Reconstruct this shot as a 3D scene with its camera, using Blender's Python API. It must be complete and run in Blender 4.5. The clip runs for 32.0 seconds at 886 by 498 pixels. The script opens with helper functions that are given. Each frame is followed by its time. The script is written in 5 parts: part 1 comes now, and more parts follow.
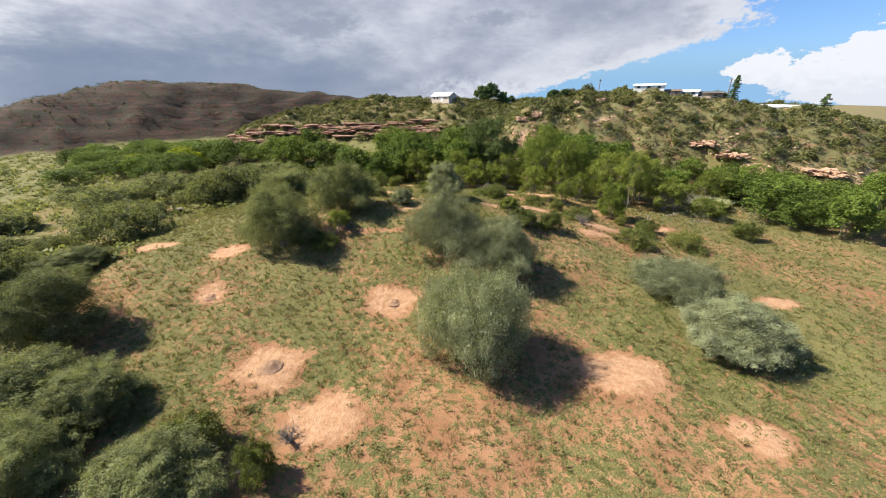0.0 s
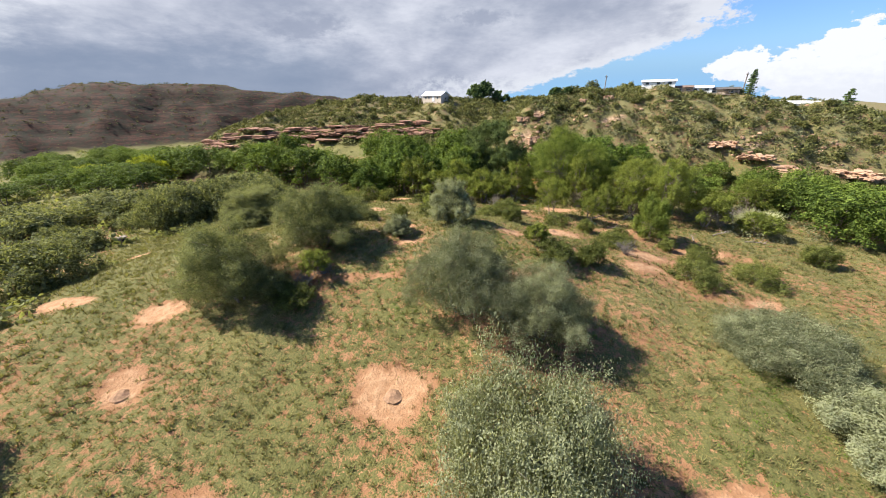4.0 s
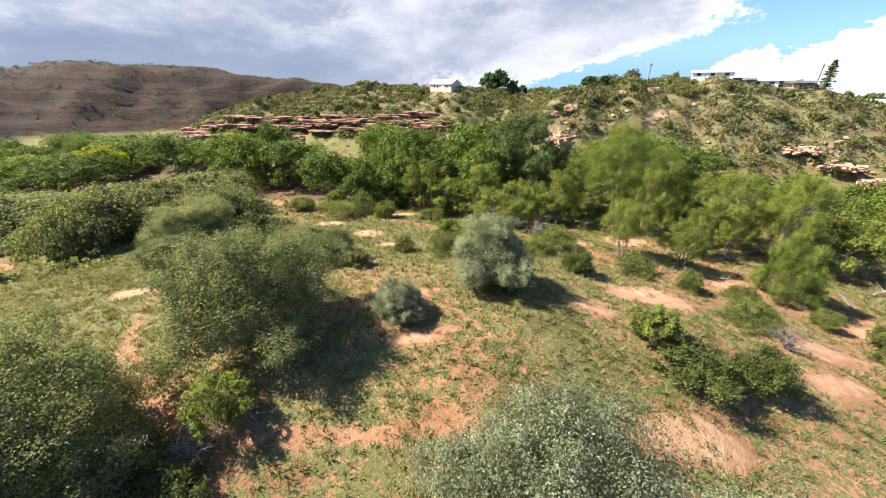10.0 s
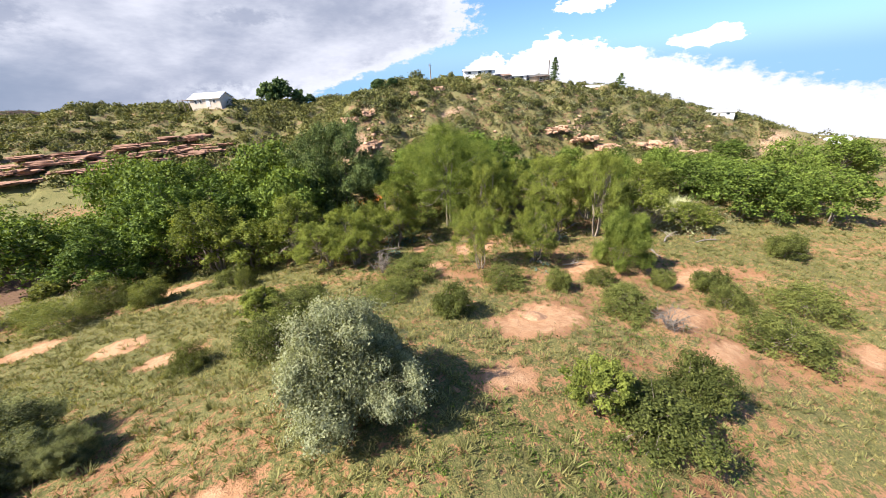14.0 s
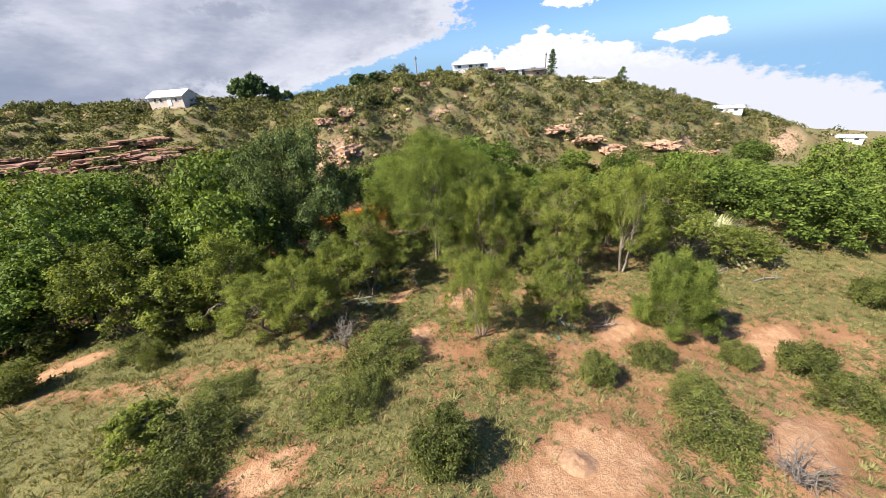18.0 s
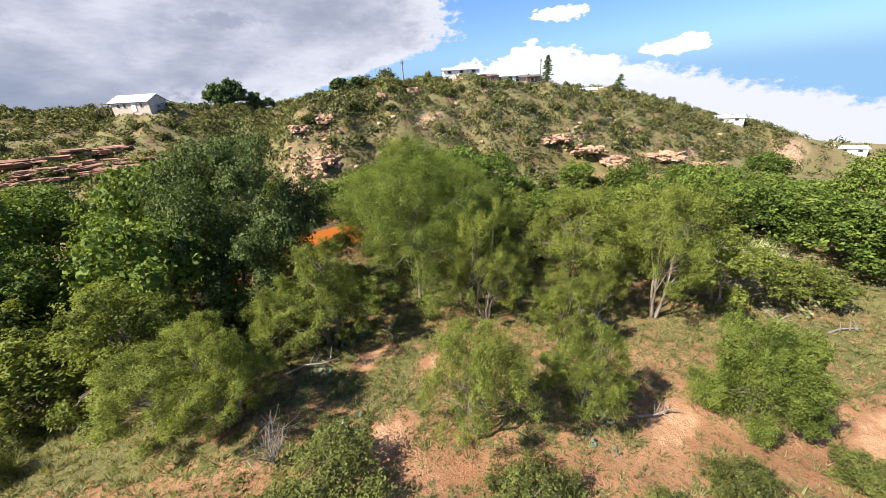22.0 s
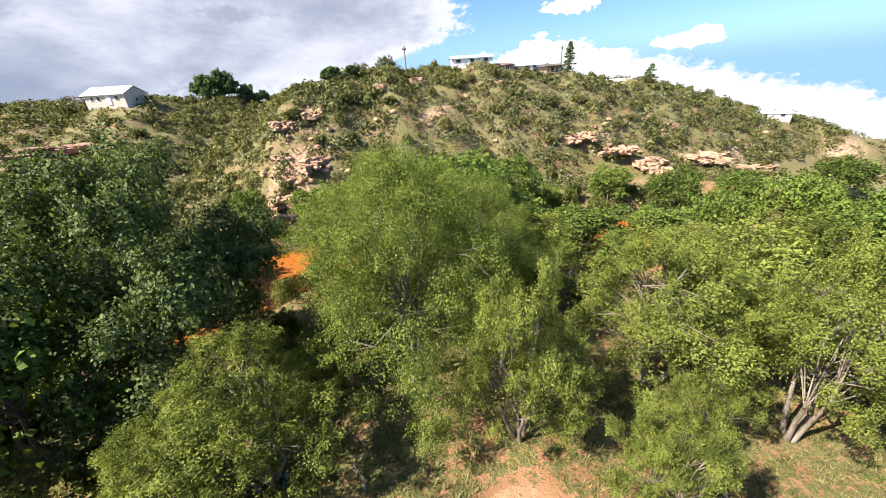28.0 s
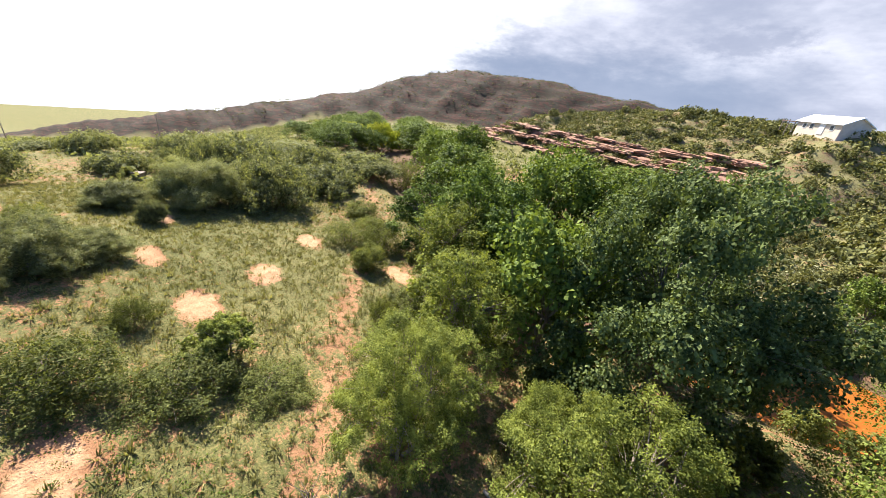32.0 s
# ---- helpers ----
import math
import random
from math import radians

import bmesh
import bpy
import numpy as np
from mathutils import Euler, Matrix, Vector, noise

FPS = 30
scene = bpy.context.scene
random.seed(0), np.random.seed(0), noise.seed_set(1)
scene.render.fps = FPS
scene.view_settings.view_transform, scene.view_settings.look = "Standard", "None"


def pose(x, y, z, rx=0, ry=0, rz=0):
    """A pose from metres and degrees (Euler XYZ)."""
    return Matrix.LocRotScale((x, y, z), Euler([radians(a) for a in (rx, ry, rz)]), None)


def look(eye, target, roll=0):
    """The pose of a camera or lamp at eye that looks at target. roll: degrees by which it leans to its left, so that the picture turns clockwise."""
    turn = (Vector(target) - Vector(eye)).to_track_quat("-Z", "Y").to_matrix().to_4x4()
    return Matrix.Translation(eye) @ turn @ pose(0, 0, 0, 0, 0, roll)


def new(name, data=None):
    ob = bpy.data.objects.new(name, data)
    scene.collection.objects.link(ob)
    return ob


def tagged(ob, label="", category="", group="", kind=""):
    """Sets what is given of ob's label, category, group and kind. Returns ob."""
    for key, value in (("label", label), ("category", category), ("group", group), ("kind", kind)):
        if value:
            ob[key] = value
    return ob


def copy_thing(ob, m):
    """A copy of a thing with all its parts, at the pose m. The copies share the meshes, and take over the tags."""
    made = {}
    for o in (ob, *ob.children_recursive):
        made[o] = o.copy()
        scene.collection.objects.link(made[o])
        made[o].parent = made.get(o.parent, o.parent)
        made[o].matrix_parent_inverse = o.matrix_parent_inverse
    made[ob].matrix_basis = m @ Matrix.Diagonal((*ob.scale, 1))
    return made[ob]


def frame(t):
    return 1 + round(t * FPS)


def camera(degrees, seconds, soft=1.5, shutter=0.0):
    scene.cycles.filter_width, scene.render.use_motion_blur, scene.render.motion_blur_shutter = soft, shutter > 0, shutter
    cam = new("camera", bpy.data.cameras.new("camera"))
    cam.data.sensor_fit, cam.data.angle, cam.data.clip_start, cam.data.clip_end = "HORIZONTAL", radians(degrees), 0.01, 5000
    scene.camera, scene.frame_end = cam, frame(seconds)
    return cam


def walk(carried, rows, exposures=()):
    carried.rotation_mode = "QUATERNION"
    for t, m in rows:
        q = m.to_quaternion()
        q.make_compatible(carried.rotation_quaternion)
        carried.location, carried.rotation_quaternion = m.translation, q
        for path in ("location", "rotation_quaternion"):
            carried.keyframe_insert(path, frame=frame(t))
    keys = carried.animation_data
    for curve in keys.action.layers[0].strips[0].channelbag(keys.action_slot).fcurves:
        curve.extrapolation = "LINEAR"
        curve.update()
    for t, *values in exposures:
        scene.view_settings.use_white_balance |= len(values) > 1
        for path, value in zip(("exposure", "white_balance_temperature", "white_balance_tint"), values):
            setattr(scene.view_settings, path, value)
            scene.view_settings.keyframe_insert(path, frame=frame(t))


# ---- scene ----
import functools

cam = camera(104.0, 32.0, 0.8)
# seconds, place, turn (degrees)
PATH = [
    (0, 0.047, 0.271, 14.824, 66.278, 0.357, -0.187),
    (0.5, -0.187, 1.623, 14.869, 66.215, 0.581, -0.297),
    (1, -0.418, 2.908, 14.962, 66.443, 0.602, -0.546),
    (1.5, -0.682, 4.013, 15.021, 66.694, 0.923, -1.504),
    (2, -0.916, 5.081, 14.986, 66.630, 1.073, -1.616),
    (2.5, -1.054, 6.157, 14.967, 66.342, 1.048, -1.870),
    (3, -1.177, 7.160, 14.922, 66.289, 1.094, -2.003),
    (3.5, -1.280, 8.267, 14.881, 66.241, 1.019, -2.021),
    (5.5, -1.736, 12.419, 14.574, 66.085, 0.565, -1.930),
    (6, -1.850, 13.439, 14.580, 66.319, 0.513, -1.675),
    (6.5, -1.897, 14.609, 14.464, 66.386, 0.182, -1.608),
    (7, -1.990, 15.781, 14.313, 66.249, 0.165, -2.026),
    (7.5, -2.067, 16.931, 14.190, 65.761, 0.106, -2.459),
    (8, -2.178, 18.144, 14.116, 65.595, 0.034, -1.824),
    (8.5, -2.262, 19.408, 14.044, 65.454, -0.156, -1.186),
    (9, -2.365, 20.698, 13.986, 65.307, -0.325, -0.601),
    (9.5, -2.477, 21.983, 13.907, 65.425, -0.540, -0.294),
    (10, -2.636, 23.278, 13.799, 65.106, -0.407, -1.302),
    (10.5, -2.732, 24.577, 13.700, 65.085, -0.360, -1.456),
    (11, -2.810, 25.881, 13.644, 65.052, -0.382, -1.330),
    (11.5, -2.948, 27.075, 13.573, 65.518, -0.597, -0.905),
    (12, -3.070, 28.099, 13.439, 66.143, -0.675, -1.217),
    (12.5, -3.022, 28.939, 13.348, 66.259, -0.458, -3.083),
    (13, -2.553, 29.887, 13.421, 66.233, 1.380, -16.467),
    (13.5, -1.719, 30.509, 13.276, 65.729, 3.008, -32.195),
    (15.5, -0.768, 32.241, 13.420, 65.243, 3.615, -33.059),
    (16, -0.136, 33.067, 13.407, 65.040, 3.639, -33.559),
    (16.5, 0.628, 33.992, 13.440, 64.618, 3.691, -34.359),
    (17, 1.475, 35.081, 13.450, 64.413, 3.727, -34.721),
    (17.5, 2.429, 36.311, 13.452, 64.006, 3.807, -34.443),
    (18, 3.378, 37.497, 13.476, 64.707, 3.535, -34.314),
    (18.5, 4.249, 38.623, 13.427, 65.509, 3.163, -34.448),
    (19, 4.920, 39.563, 13.268, 66.237, 3.046, -34.885),
    (19.5, 5.458, 40.313, 13.078, 66.579, 3.135, -35.842),
    (20, 5.918, 40.849, 12.925, 66.734, 3.204, -35.838),
    (20.5, 6.249, 41.251, 12.856, 66.839, 3.213, -35.727),
    (21, 6.541, 41.520, 12.820, 66.805, 3.127, -35.264),
    (21.5, 6.847, 41.897, 12.765, 66.639, 3.145, -36.061),
    (22, 7.160, 42.318, 12.701, 66.070, 3.146, -35.641),
    (22.5, 7.493, 42.769, 12.642, 65.857, 3.057, -34.468),
    (23, 7.879, 43.269, 12.572, 65.506, 3.430, -34.458),
    (23.5, 8.315, 43.838, 12.528, 65.137, 4.040, -35.428),
    (24, 8.776, 44.237, 12.525, 64.903, 3.865, -34.219),
    (24.5, 9.221, 44.716, 12.445, 64.636, 3.290, -34.774),
    (26.5, 11.242, 47.923, 11.994, 65.225, 2.907, -33.545),
    (27, 11.505, 48.381, 12.111, 65.693, 2.873, -33.817),
    (27.5, 11.767, 48.790, 12.203, 65.518, 3.009, -34.345),
    (28, 12.053, 49.243, 12.312, 65.343, 3.114, -34.494),
    (28.5, 12.363, 49.650, 12.451, 65.441, 3.248, -35.098),
    (29, 12.645, 49.991, 12.671, 66.347, 2.650, -25.697),
    (29.5, 12.736, 50.596, 12.689, 67.541, 0.109, -9.551),
    (30, 12.874, 50.994, 12.634, 68.517, -0.780, 7.379),
    (30.5, 12.801, 51.088, 12.703, 68.286, -2.764, 21.708),
    (31, 12.421, 51.242, 12.681, 67.339, -4.831, 34.407),
    (31.5, 12.235, 51.259, 12.665, 66.477, -5.430, 43.614),
    (32, 12.012, 51.134, 12.703, 65.045, -6.751, 53.405),
]
walk(cam, [(t, pose(*row)) for t, *row in PATH], ((0, 1.18, 6150, 11), (8, 1.55, 6150, 13), (11, 1.68, 6150, 14), (13, 1.65, 6150, 14), (16, 1.32, 6150, 14), (24, 1.42, 6150, 14), (27, 1.60, 6150, 14), (29, 1.65, 6150, 14), (30, 1.85, 6150, 14), (32, 1.72, 6150, 14)))

SUN_FROM = Vector((-0.74, 0.13, 0.78)).normalized()

# ---- world and sun ----
world = bpy.data.worlds.new("sky")
scene.world = world
world.use_nodes = True


class Nodes:
    """Short hand for a node tree."""

    def __init__(self, tree):
        self.tree = tree
        tree.nodes.clear()

    def add(self, kind, **inputs):
        node = self.tree.nodes.new(kind)
        for key, value in inputs.items():
            self.put(node.inputs[key.replace("_", " ")], value)
        return node

    def put(self, socket, value):
        if hasattr(value, "is_output"):
            self.tree.links.new(value, socket)
        elif isinstance(value, (tuple, list)) and len(value) == 3 and socket.type == "RGBA":
            socket.default_value = (*value, 1)
        else:
            socket.default_value = value

    def math(self, op, a, b=0.0, c=0.0):
        node = self.tree.nodes.new("ShaderNodeMath")
        node.operation = op
        for n, v in enumerate((a, b, c)):
            self.put(node.inputs[n], v)
        return node.outputs[0]

    def step(self, v, lo, hi, out_lo=0.0, out_hi=1.0):
        node = self.tree.nodes.new("ShaderNodeMapRange")
        node.interpolation_type = "SMOOTHSTEP"
        for n, w in enumerate((v, lo, hi, out_lo, out_hi)):
            self.put(node.inputs[n], w)
        return node.outputs[0]

    def mix(self, f, a, b, blend="MIX"):
        node = self.tree.nodes.new("ShaderNodeMix")
        node.data_type, node.blend_type = "RGBA", blend
        self.put(node.inputs[0], f)
        self.put(node.inputs[6], a)
        self.put(node.inputs[7], b)
        return node.outputs[2]

    def noise(self, vector, scale, detail=4.0, rough=0.55):
        node = self.add("ShaderNodeTexNoise", Vector=vector, Scale=scale, Detail=detail, Roughness=rough)
        return node.outputs[0]

    def vec(self, x, y, z=0.0):
        return self.add("ShaderNodeCombineXYZ", X=x, Y=y, Z=z).outputs[0]


def build_sky():
    n = Nodes(world.node_tree)
    m = n.math
    way = n.add("ShaderNodeSeparateXYZ", Vector=n.add("ShaderNodeTexCoord").outputs["Generated"]).outputs
    x, y, z = way[0], way[1], way[2]
    az = m("DEGREES", m("ARCTAN2", m("MULTIPLY", x, -1.0), y))
    el = m("DEGREES", m("ARCSINE", z))
    flat = n.vec(m("MULTIPLY", az, 0.10), m("MULTIPLY", el, 0.24))
    big = m("SUBTRACT", n.noise(flat, 0.55, 5, 0.55), 0.5)
    fine = m("SUBTRACT", n.noise(flat, 2.4, 8, 0.62), 0.5)
    tiny = m("SUBTRACT", n.noise(n.vec(m("MULTIPLY", az, 0.35), m("MULTIPLY", el, 0.5)), 2.2, 6, 0.6), 0.5)
    sky = n.add("ShaderNodeTexSky")
    sky.sky_type, sky.sun_disc = "NISHITA", False
    sky.sun_elevation, sky.sun_rotation = math.asin(SUN_FROM.z), math.atan2(SUN_FROM.x, SUN_FROM.y)
    blue = n.mix(1.0, sky.outputs[0], (0.115, 0.150, 0.205), "MULTIPLY")
    # pale haze low down
    blue = n.mix(n.step(el, 1.0, 6.0), (0.38, 0.66, 0.95), blue)
    def puff(caz, cel, raz, rel, rag, outer=1.05, inner=0.9):
        u = m("DIVIDE", m("SUBTRACT", az, caz), raz)
        v = m("DIVIDE", m("SUBTRACT", el, cel), rel)
        d = m("SQRT", m("ADD", m("MULTIPLY", u, u), m("MULTIPLY", v, v)))
        d = m("ADD", d, m("ADD", m("MULTIPLY", tiny, rag), m("MULTIPLY", fine, rag)))
        return n.step(d, outer, inner)

    # the wide bank of cloud, its ragged right-hand edge
    edge = m("MAXIMUM", m("SUBTRACT", -17.5, m("MULTIPLY", m("SUBTRACT", el, 1.6), 3.7)), -37.5)
    edge = m("ADD", edge, m("ADD", m("MULTIPLY", fine, 10.0), m("MULTIPLY", tiny, 7.0)))
    bank = m("MULTIPLY", n.step(m("SUBTRACT", az, edge), -0.6, 1.2), n.step(m("ADD", el, m("MULTIPLY", big, 40.0)), 44, 18))
    bank = m("MULTIPLY", bank, n.step(m("ADD", az, m("MULTIPLY", big, 60.0)), 150, 120))
    shade = m("ADD", m("MULTIPLY", big, 1.7), m("MULTIPLY", fine, 0.45))
    rain = m("MULTIPLY", n.step(az, 2, 20), n.step(az, 62, 44))
    rain = m("MULTIPLY", rain, n.step(m("ADD", el, m("MULTIPLY", fine, 5.0)), 9.5, 3.0))
    grey = n.mix(n.step(shade, -0.34, 0.42), (0.42, 0.46, 0.56), (0.90, 0.91, 0.96))
    grey = n.mix(m("MULTIPLY", rain, 0.8), grey, (0.27, 0.34, 0.46))
    rim = n.step(m("SUBTRACT", az, edge), 9.0, 1.5)
    grey = n.mix(m("MULTIPLY", rim, 0.75), grey, (0.96, 0.97, 0.99))
    low = m("MULTIPLY", n.step(el, 3.4, 1.6), m("MULTIPLY", n.step(az, 8, -4), n.step(tiny, -0.12, 0.10)))
    grey = n.mix(m("MULTIPLY", low, 0.7), grey, (0.90, 0.92, 0.95))
    for caz, cel, raz, rel in ((16.5, 8.7, 5.0, 1.5), (-7.5, 9.9, 3.8, 0.8)):
        grey = n.mix(m("MULTIPLY", puff(caz, cel, raz, rel, 2.2, 1.5, 0.35), 0.75), grey, (0.40, 0.44, 0.54))
    glare = n.step(m("ADD", az, m("ADD", m("MULTIPLY", el, 1.2), m("MULTIPLY", fine, 16.0))), 50, 66)
    glare = m("MULTIPLY", glare, m("MULTIPLY", n.step(az, 140, 115), n.step(el, 30, 12)))
    grey = n.mix(glare, grey, (1.25, 1.25, 1.22))

    heap = puff(-51, 0.8, 10.0, 2.4, 0.9)
    for caz, cel, raz, rel in ((-43.7, 2.2, 3.4, 1.9), (-47.8, 3.8, 2.7, 2.4), (-52.0, 3.2, 3.4, 2.3), (-56.8, 2.4, 3.6, 1.9), (-52.0, 9.0, 3.5, 0.9), (-66.0, 3.9, 3.8, 0.9), (-67.8, 4.6, 1.6, 0.9), (-39.5, 2.6, 3.2, 1.8)):
        heap = m("MAXIMUM", heap, puff(caz, cel, raz, rel, 1.5))
    low_top = m("ADD", m("ADD", el, m("MULTIPLY", m("ADD", az, 67.0), -0.25)), m("ADD", m("MULTIPLY", tiny, 4.0), m("MULTIPLY", fine, 3.0)))
    heap = m("MAXIMUM", heap, m("MULTIPLY", n.step(low_top, 1.9, 0.7), n.step(az, -54, -60)))
    heap = m("MAXIMUM", heap, m("MULTIPLY", n.step(m("ADD", big, m("MULTIPLY", fine, 0.8)), 0.18, 0.30), n.step(el, 18, 30)))
    white = n.mix(n.step(m("ADD", el, m("MULTIPLY", tiny, 6.0)), -0.5, 3.0), (0.98, 0.99, 1.02), (1.12, 1.12, 1.12))
    out = n.mix(heap, blue, white)
    out = n.mix(bank, out, grey)
    back = n.add("ShaderNodeBackground", Color=out, Strength=0.365)
    n.tree.links.new(back.outputs[0], n.add("ShaderNodeOutputWorld").inputs[0])


build_sky()
sun = new("sun", bpy.data.lights.new("sun", "SUN"))
sun.data.energy, sun.data.angle, sun.data.color = 5.0, radians(0.6), (1.0, 0.915, 0.76)
sun.matrix_world = look(SUN_FROM * 300, (0, 0, 0))

# ---- materials ----


def material(name, rough=0.9):
    mat = bpy.data.materials.new(name)
    mat.use_nodes = True
    n = Nodes(mat.node_tree)
    bsdf = n.add("ShaderNodeBsdfPrincipled", Roughness=rough)
    bsdf.inputs["Specular IOR Level"].default_value = 0.25
    out = n.add("ShaderNodeOutputMaterial")
    n.tree.links.new(bsdf.outputs[0], out.inputs[0])
    return mat, n, bsdf, out


def plain(name, low, high, scale=3.0, rough=0.85, metal=0.0, bump_by=0.15, stretch=(1, 1, 1)):
    """A worn surface: two colours by noise at two scales, with fine relief."""
    mat, n, bsdf, _ = material(name, rough)
    place = n.add("ShaderNodeTexCoord").outputs["Object"]
    place = n.add("ShaderNodeMapping", Vector=place, Scale=stretch).outputs[0]
    broad, grain = n.noise(place, scale, 3), n.noise(place, scale * 7, 5)
    f = n.math("ADD", n.math("MULTIPLY", broad, 0.6), n.math("MULTIPLY", grain, 0.4))
    colour = n.mix(n.step(f, 0.32, 0.68), low, high)
    tone = n.add("ShaderNodeObjectInfo").outputs["Random"]
    colour = n.mix(1.0, colour, n.add("ShaderNodeCombineColor", Red=n.step(tone, 0, 1, 0.88, 1.1), Green=n.step(tone, 0, 1, 0.88, 1.08), Blue=n.step(tone, 0, 1, 0.88, 1.06)).outputs[0], "MULTIPLY")
    n.put(bsdf.inputs["Base Color"], colour)
    bsdf.inputs["Metallic"].default_value = metal
    if bump_by:
        relief = n.add("ShaderNodeBump", Strength=bump_by, Distance=0.05, Height=grain)
        n.put(bsdf.inputs["Normal"], relief.outputs[0])
    return mat


def leaves(name, dark, light, through_by=0.40, gloss=0.7):
    """Leaves: a colour for each sprig, each tree a little different, light passing through."""
    mat = bpy.data.materials.new(name)
    mat.use_nodes = True
    n = Nodes(mat.node_tree)
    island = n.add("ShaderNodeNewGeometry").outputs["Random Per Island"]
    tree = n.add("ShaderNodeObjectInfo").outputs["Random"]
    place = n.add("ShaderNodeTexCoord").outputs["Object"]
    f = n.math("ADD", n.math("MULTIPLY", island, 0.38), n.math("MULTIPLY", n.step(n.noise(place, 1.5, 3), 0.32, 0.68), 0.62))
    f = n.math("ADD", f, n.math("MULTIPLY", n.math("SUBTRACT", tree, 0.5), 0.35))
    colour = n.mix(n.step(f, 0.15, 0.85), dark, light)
    face = n.add("ShaderNodeBsdfPrincipled", Base_Color=colour, Roughness=gloss)
    face.inputs["Specular IOR Level"].default_value = 0.15
    glow = n.add("ShaderNodeBsdfTranslucent", Color=n.mix(1.0, colour, (1.25, 1.2, 0.55), "MULTIPLY"))
    both = n.add("ShaderNodeMixShader", Fac=through_by)
    n.tree.links.new(face.outputs[0], both.inputs[1])
    n.tree.links.new(glow.outputs[0], both.inputs[2])
    n.tree.links.new(both.outputs[0], n.add("ShaderNodeOutputMaterial").inputs[0])
    return mat


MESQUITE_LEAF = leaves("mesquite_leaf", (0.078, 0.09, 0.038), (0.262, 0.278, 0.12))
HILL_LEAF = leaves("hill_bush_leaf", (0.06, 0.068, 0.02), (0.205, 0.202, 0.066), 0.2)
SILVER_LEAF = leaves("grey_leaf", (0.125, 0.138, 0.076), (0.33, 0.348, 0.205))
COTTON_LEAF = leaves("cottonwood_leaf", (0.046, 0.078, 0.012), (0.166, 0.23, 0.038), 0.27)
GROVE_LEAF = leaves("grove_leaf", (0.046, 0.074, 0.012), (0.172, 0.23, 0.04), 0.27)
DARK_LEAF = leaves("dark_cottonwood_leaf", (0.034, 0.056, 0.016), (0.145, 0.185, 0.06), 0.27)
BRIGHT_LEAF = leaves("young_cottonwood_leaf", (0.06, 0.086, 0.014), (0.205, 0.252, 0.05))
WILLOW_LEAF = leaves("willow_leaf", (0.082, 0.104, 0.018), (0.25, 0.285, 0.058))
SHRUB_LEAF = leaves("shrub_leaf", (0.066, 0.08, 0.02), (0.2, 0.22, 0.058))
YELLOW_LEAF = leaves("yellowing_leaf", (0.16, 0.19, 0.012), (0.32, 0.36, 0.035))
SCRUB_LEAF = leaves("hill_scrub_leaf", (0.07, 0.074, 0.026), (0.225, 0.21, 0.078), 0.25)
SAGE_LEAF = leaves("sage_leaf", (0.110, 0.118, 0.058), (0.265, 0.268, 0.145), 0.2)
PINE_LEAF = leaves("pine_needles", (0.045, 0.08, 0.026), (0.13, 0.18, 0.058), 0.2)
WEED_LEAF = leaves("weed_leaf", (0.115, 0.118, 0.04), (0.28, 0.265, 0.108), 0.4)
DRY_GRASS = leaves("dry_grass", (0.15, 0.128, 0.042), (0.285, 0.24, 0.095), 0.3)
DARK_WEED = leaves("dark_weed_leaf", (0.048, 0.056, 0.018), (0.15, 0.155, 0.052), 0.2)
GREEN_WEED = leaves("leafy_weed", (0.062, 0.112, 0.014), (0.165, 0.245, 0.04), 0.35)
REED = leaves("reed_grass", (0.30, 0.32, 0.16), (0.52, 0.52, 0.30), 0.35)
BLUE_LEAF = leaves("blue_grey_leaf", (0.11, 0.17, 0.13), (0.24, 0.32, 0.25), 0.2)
BARK = plain("bark", (0.10, 0.08, 0.06), (0.30, 0.25, 0.20), 2.0, 0.95, stretch=(3, 3, 0.6))
PALE_BARK = plain("pale_bark", (0.085, 0.070, 0.054), (0.235, 0.200, 0.160), 2.0, 0.9, stretch=(3, 3, 0.6))


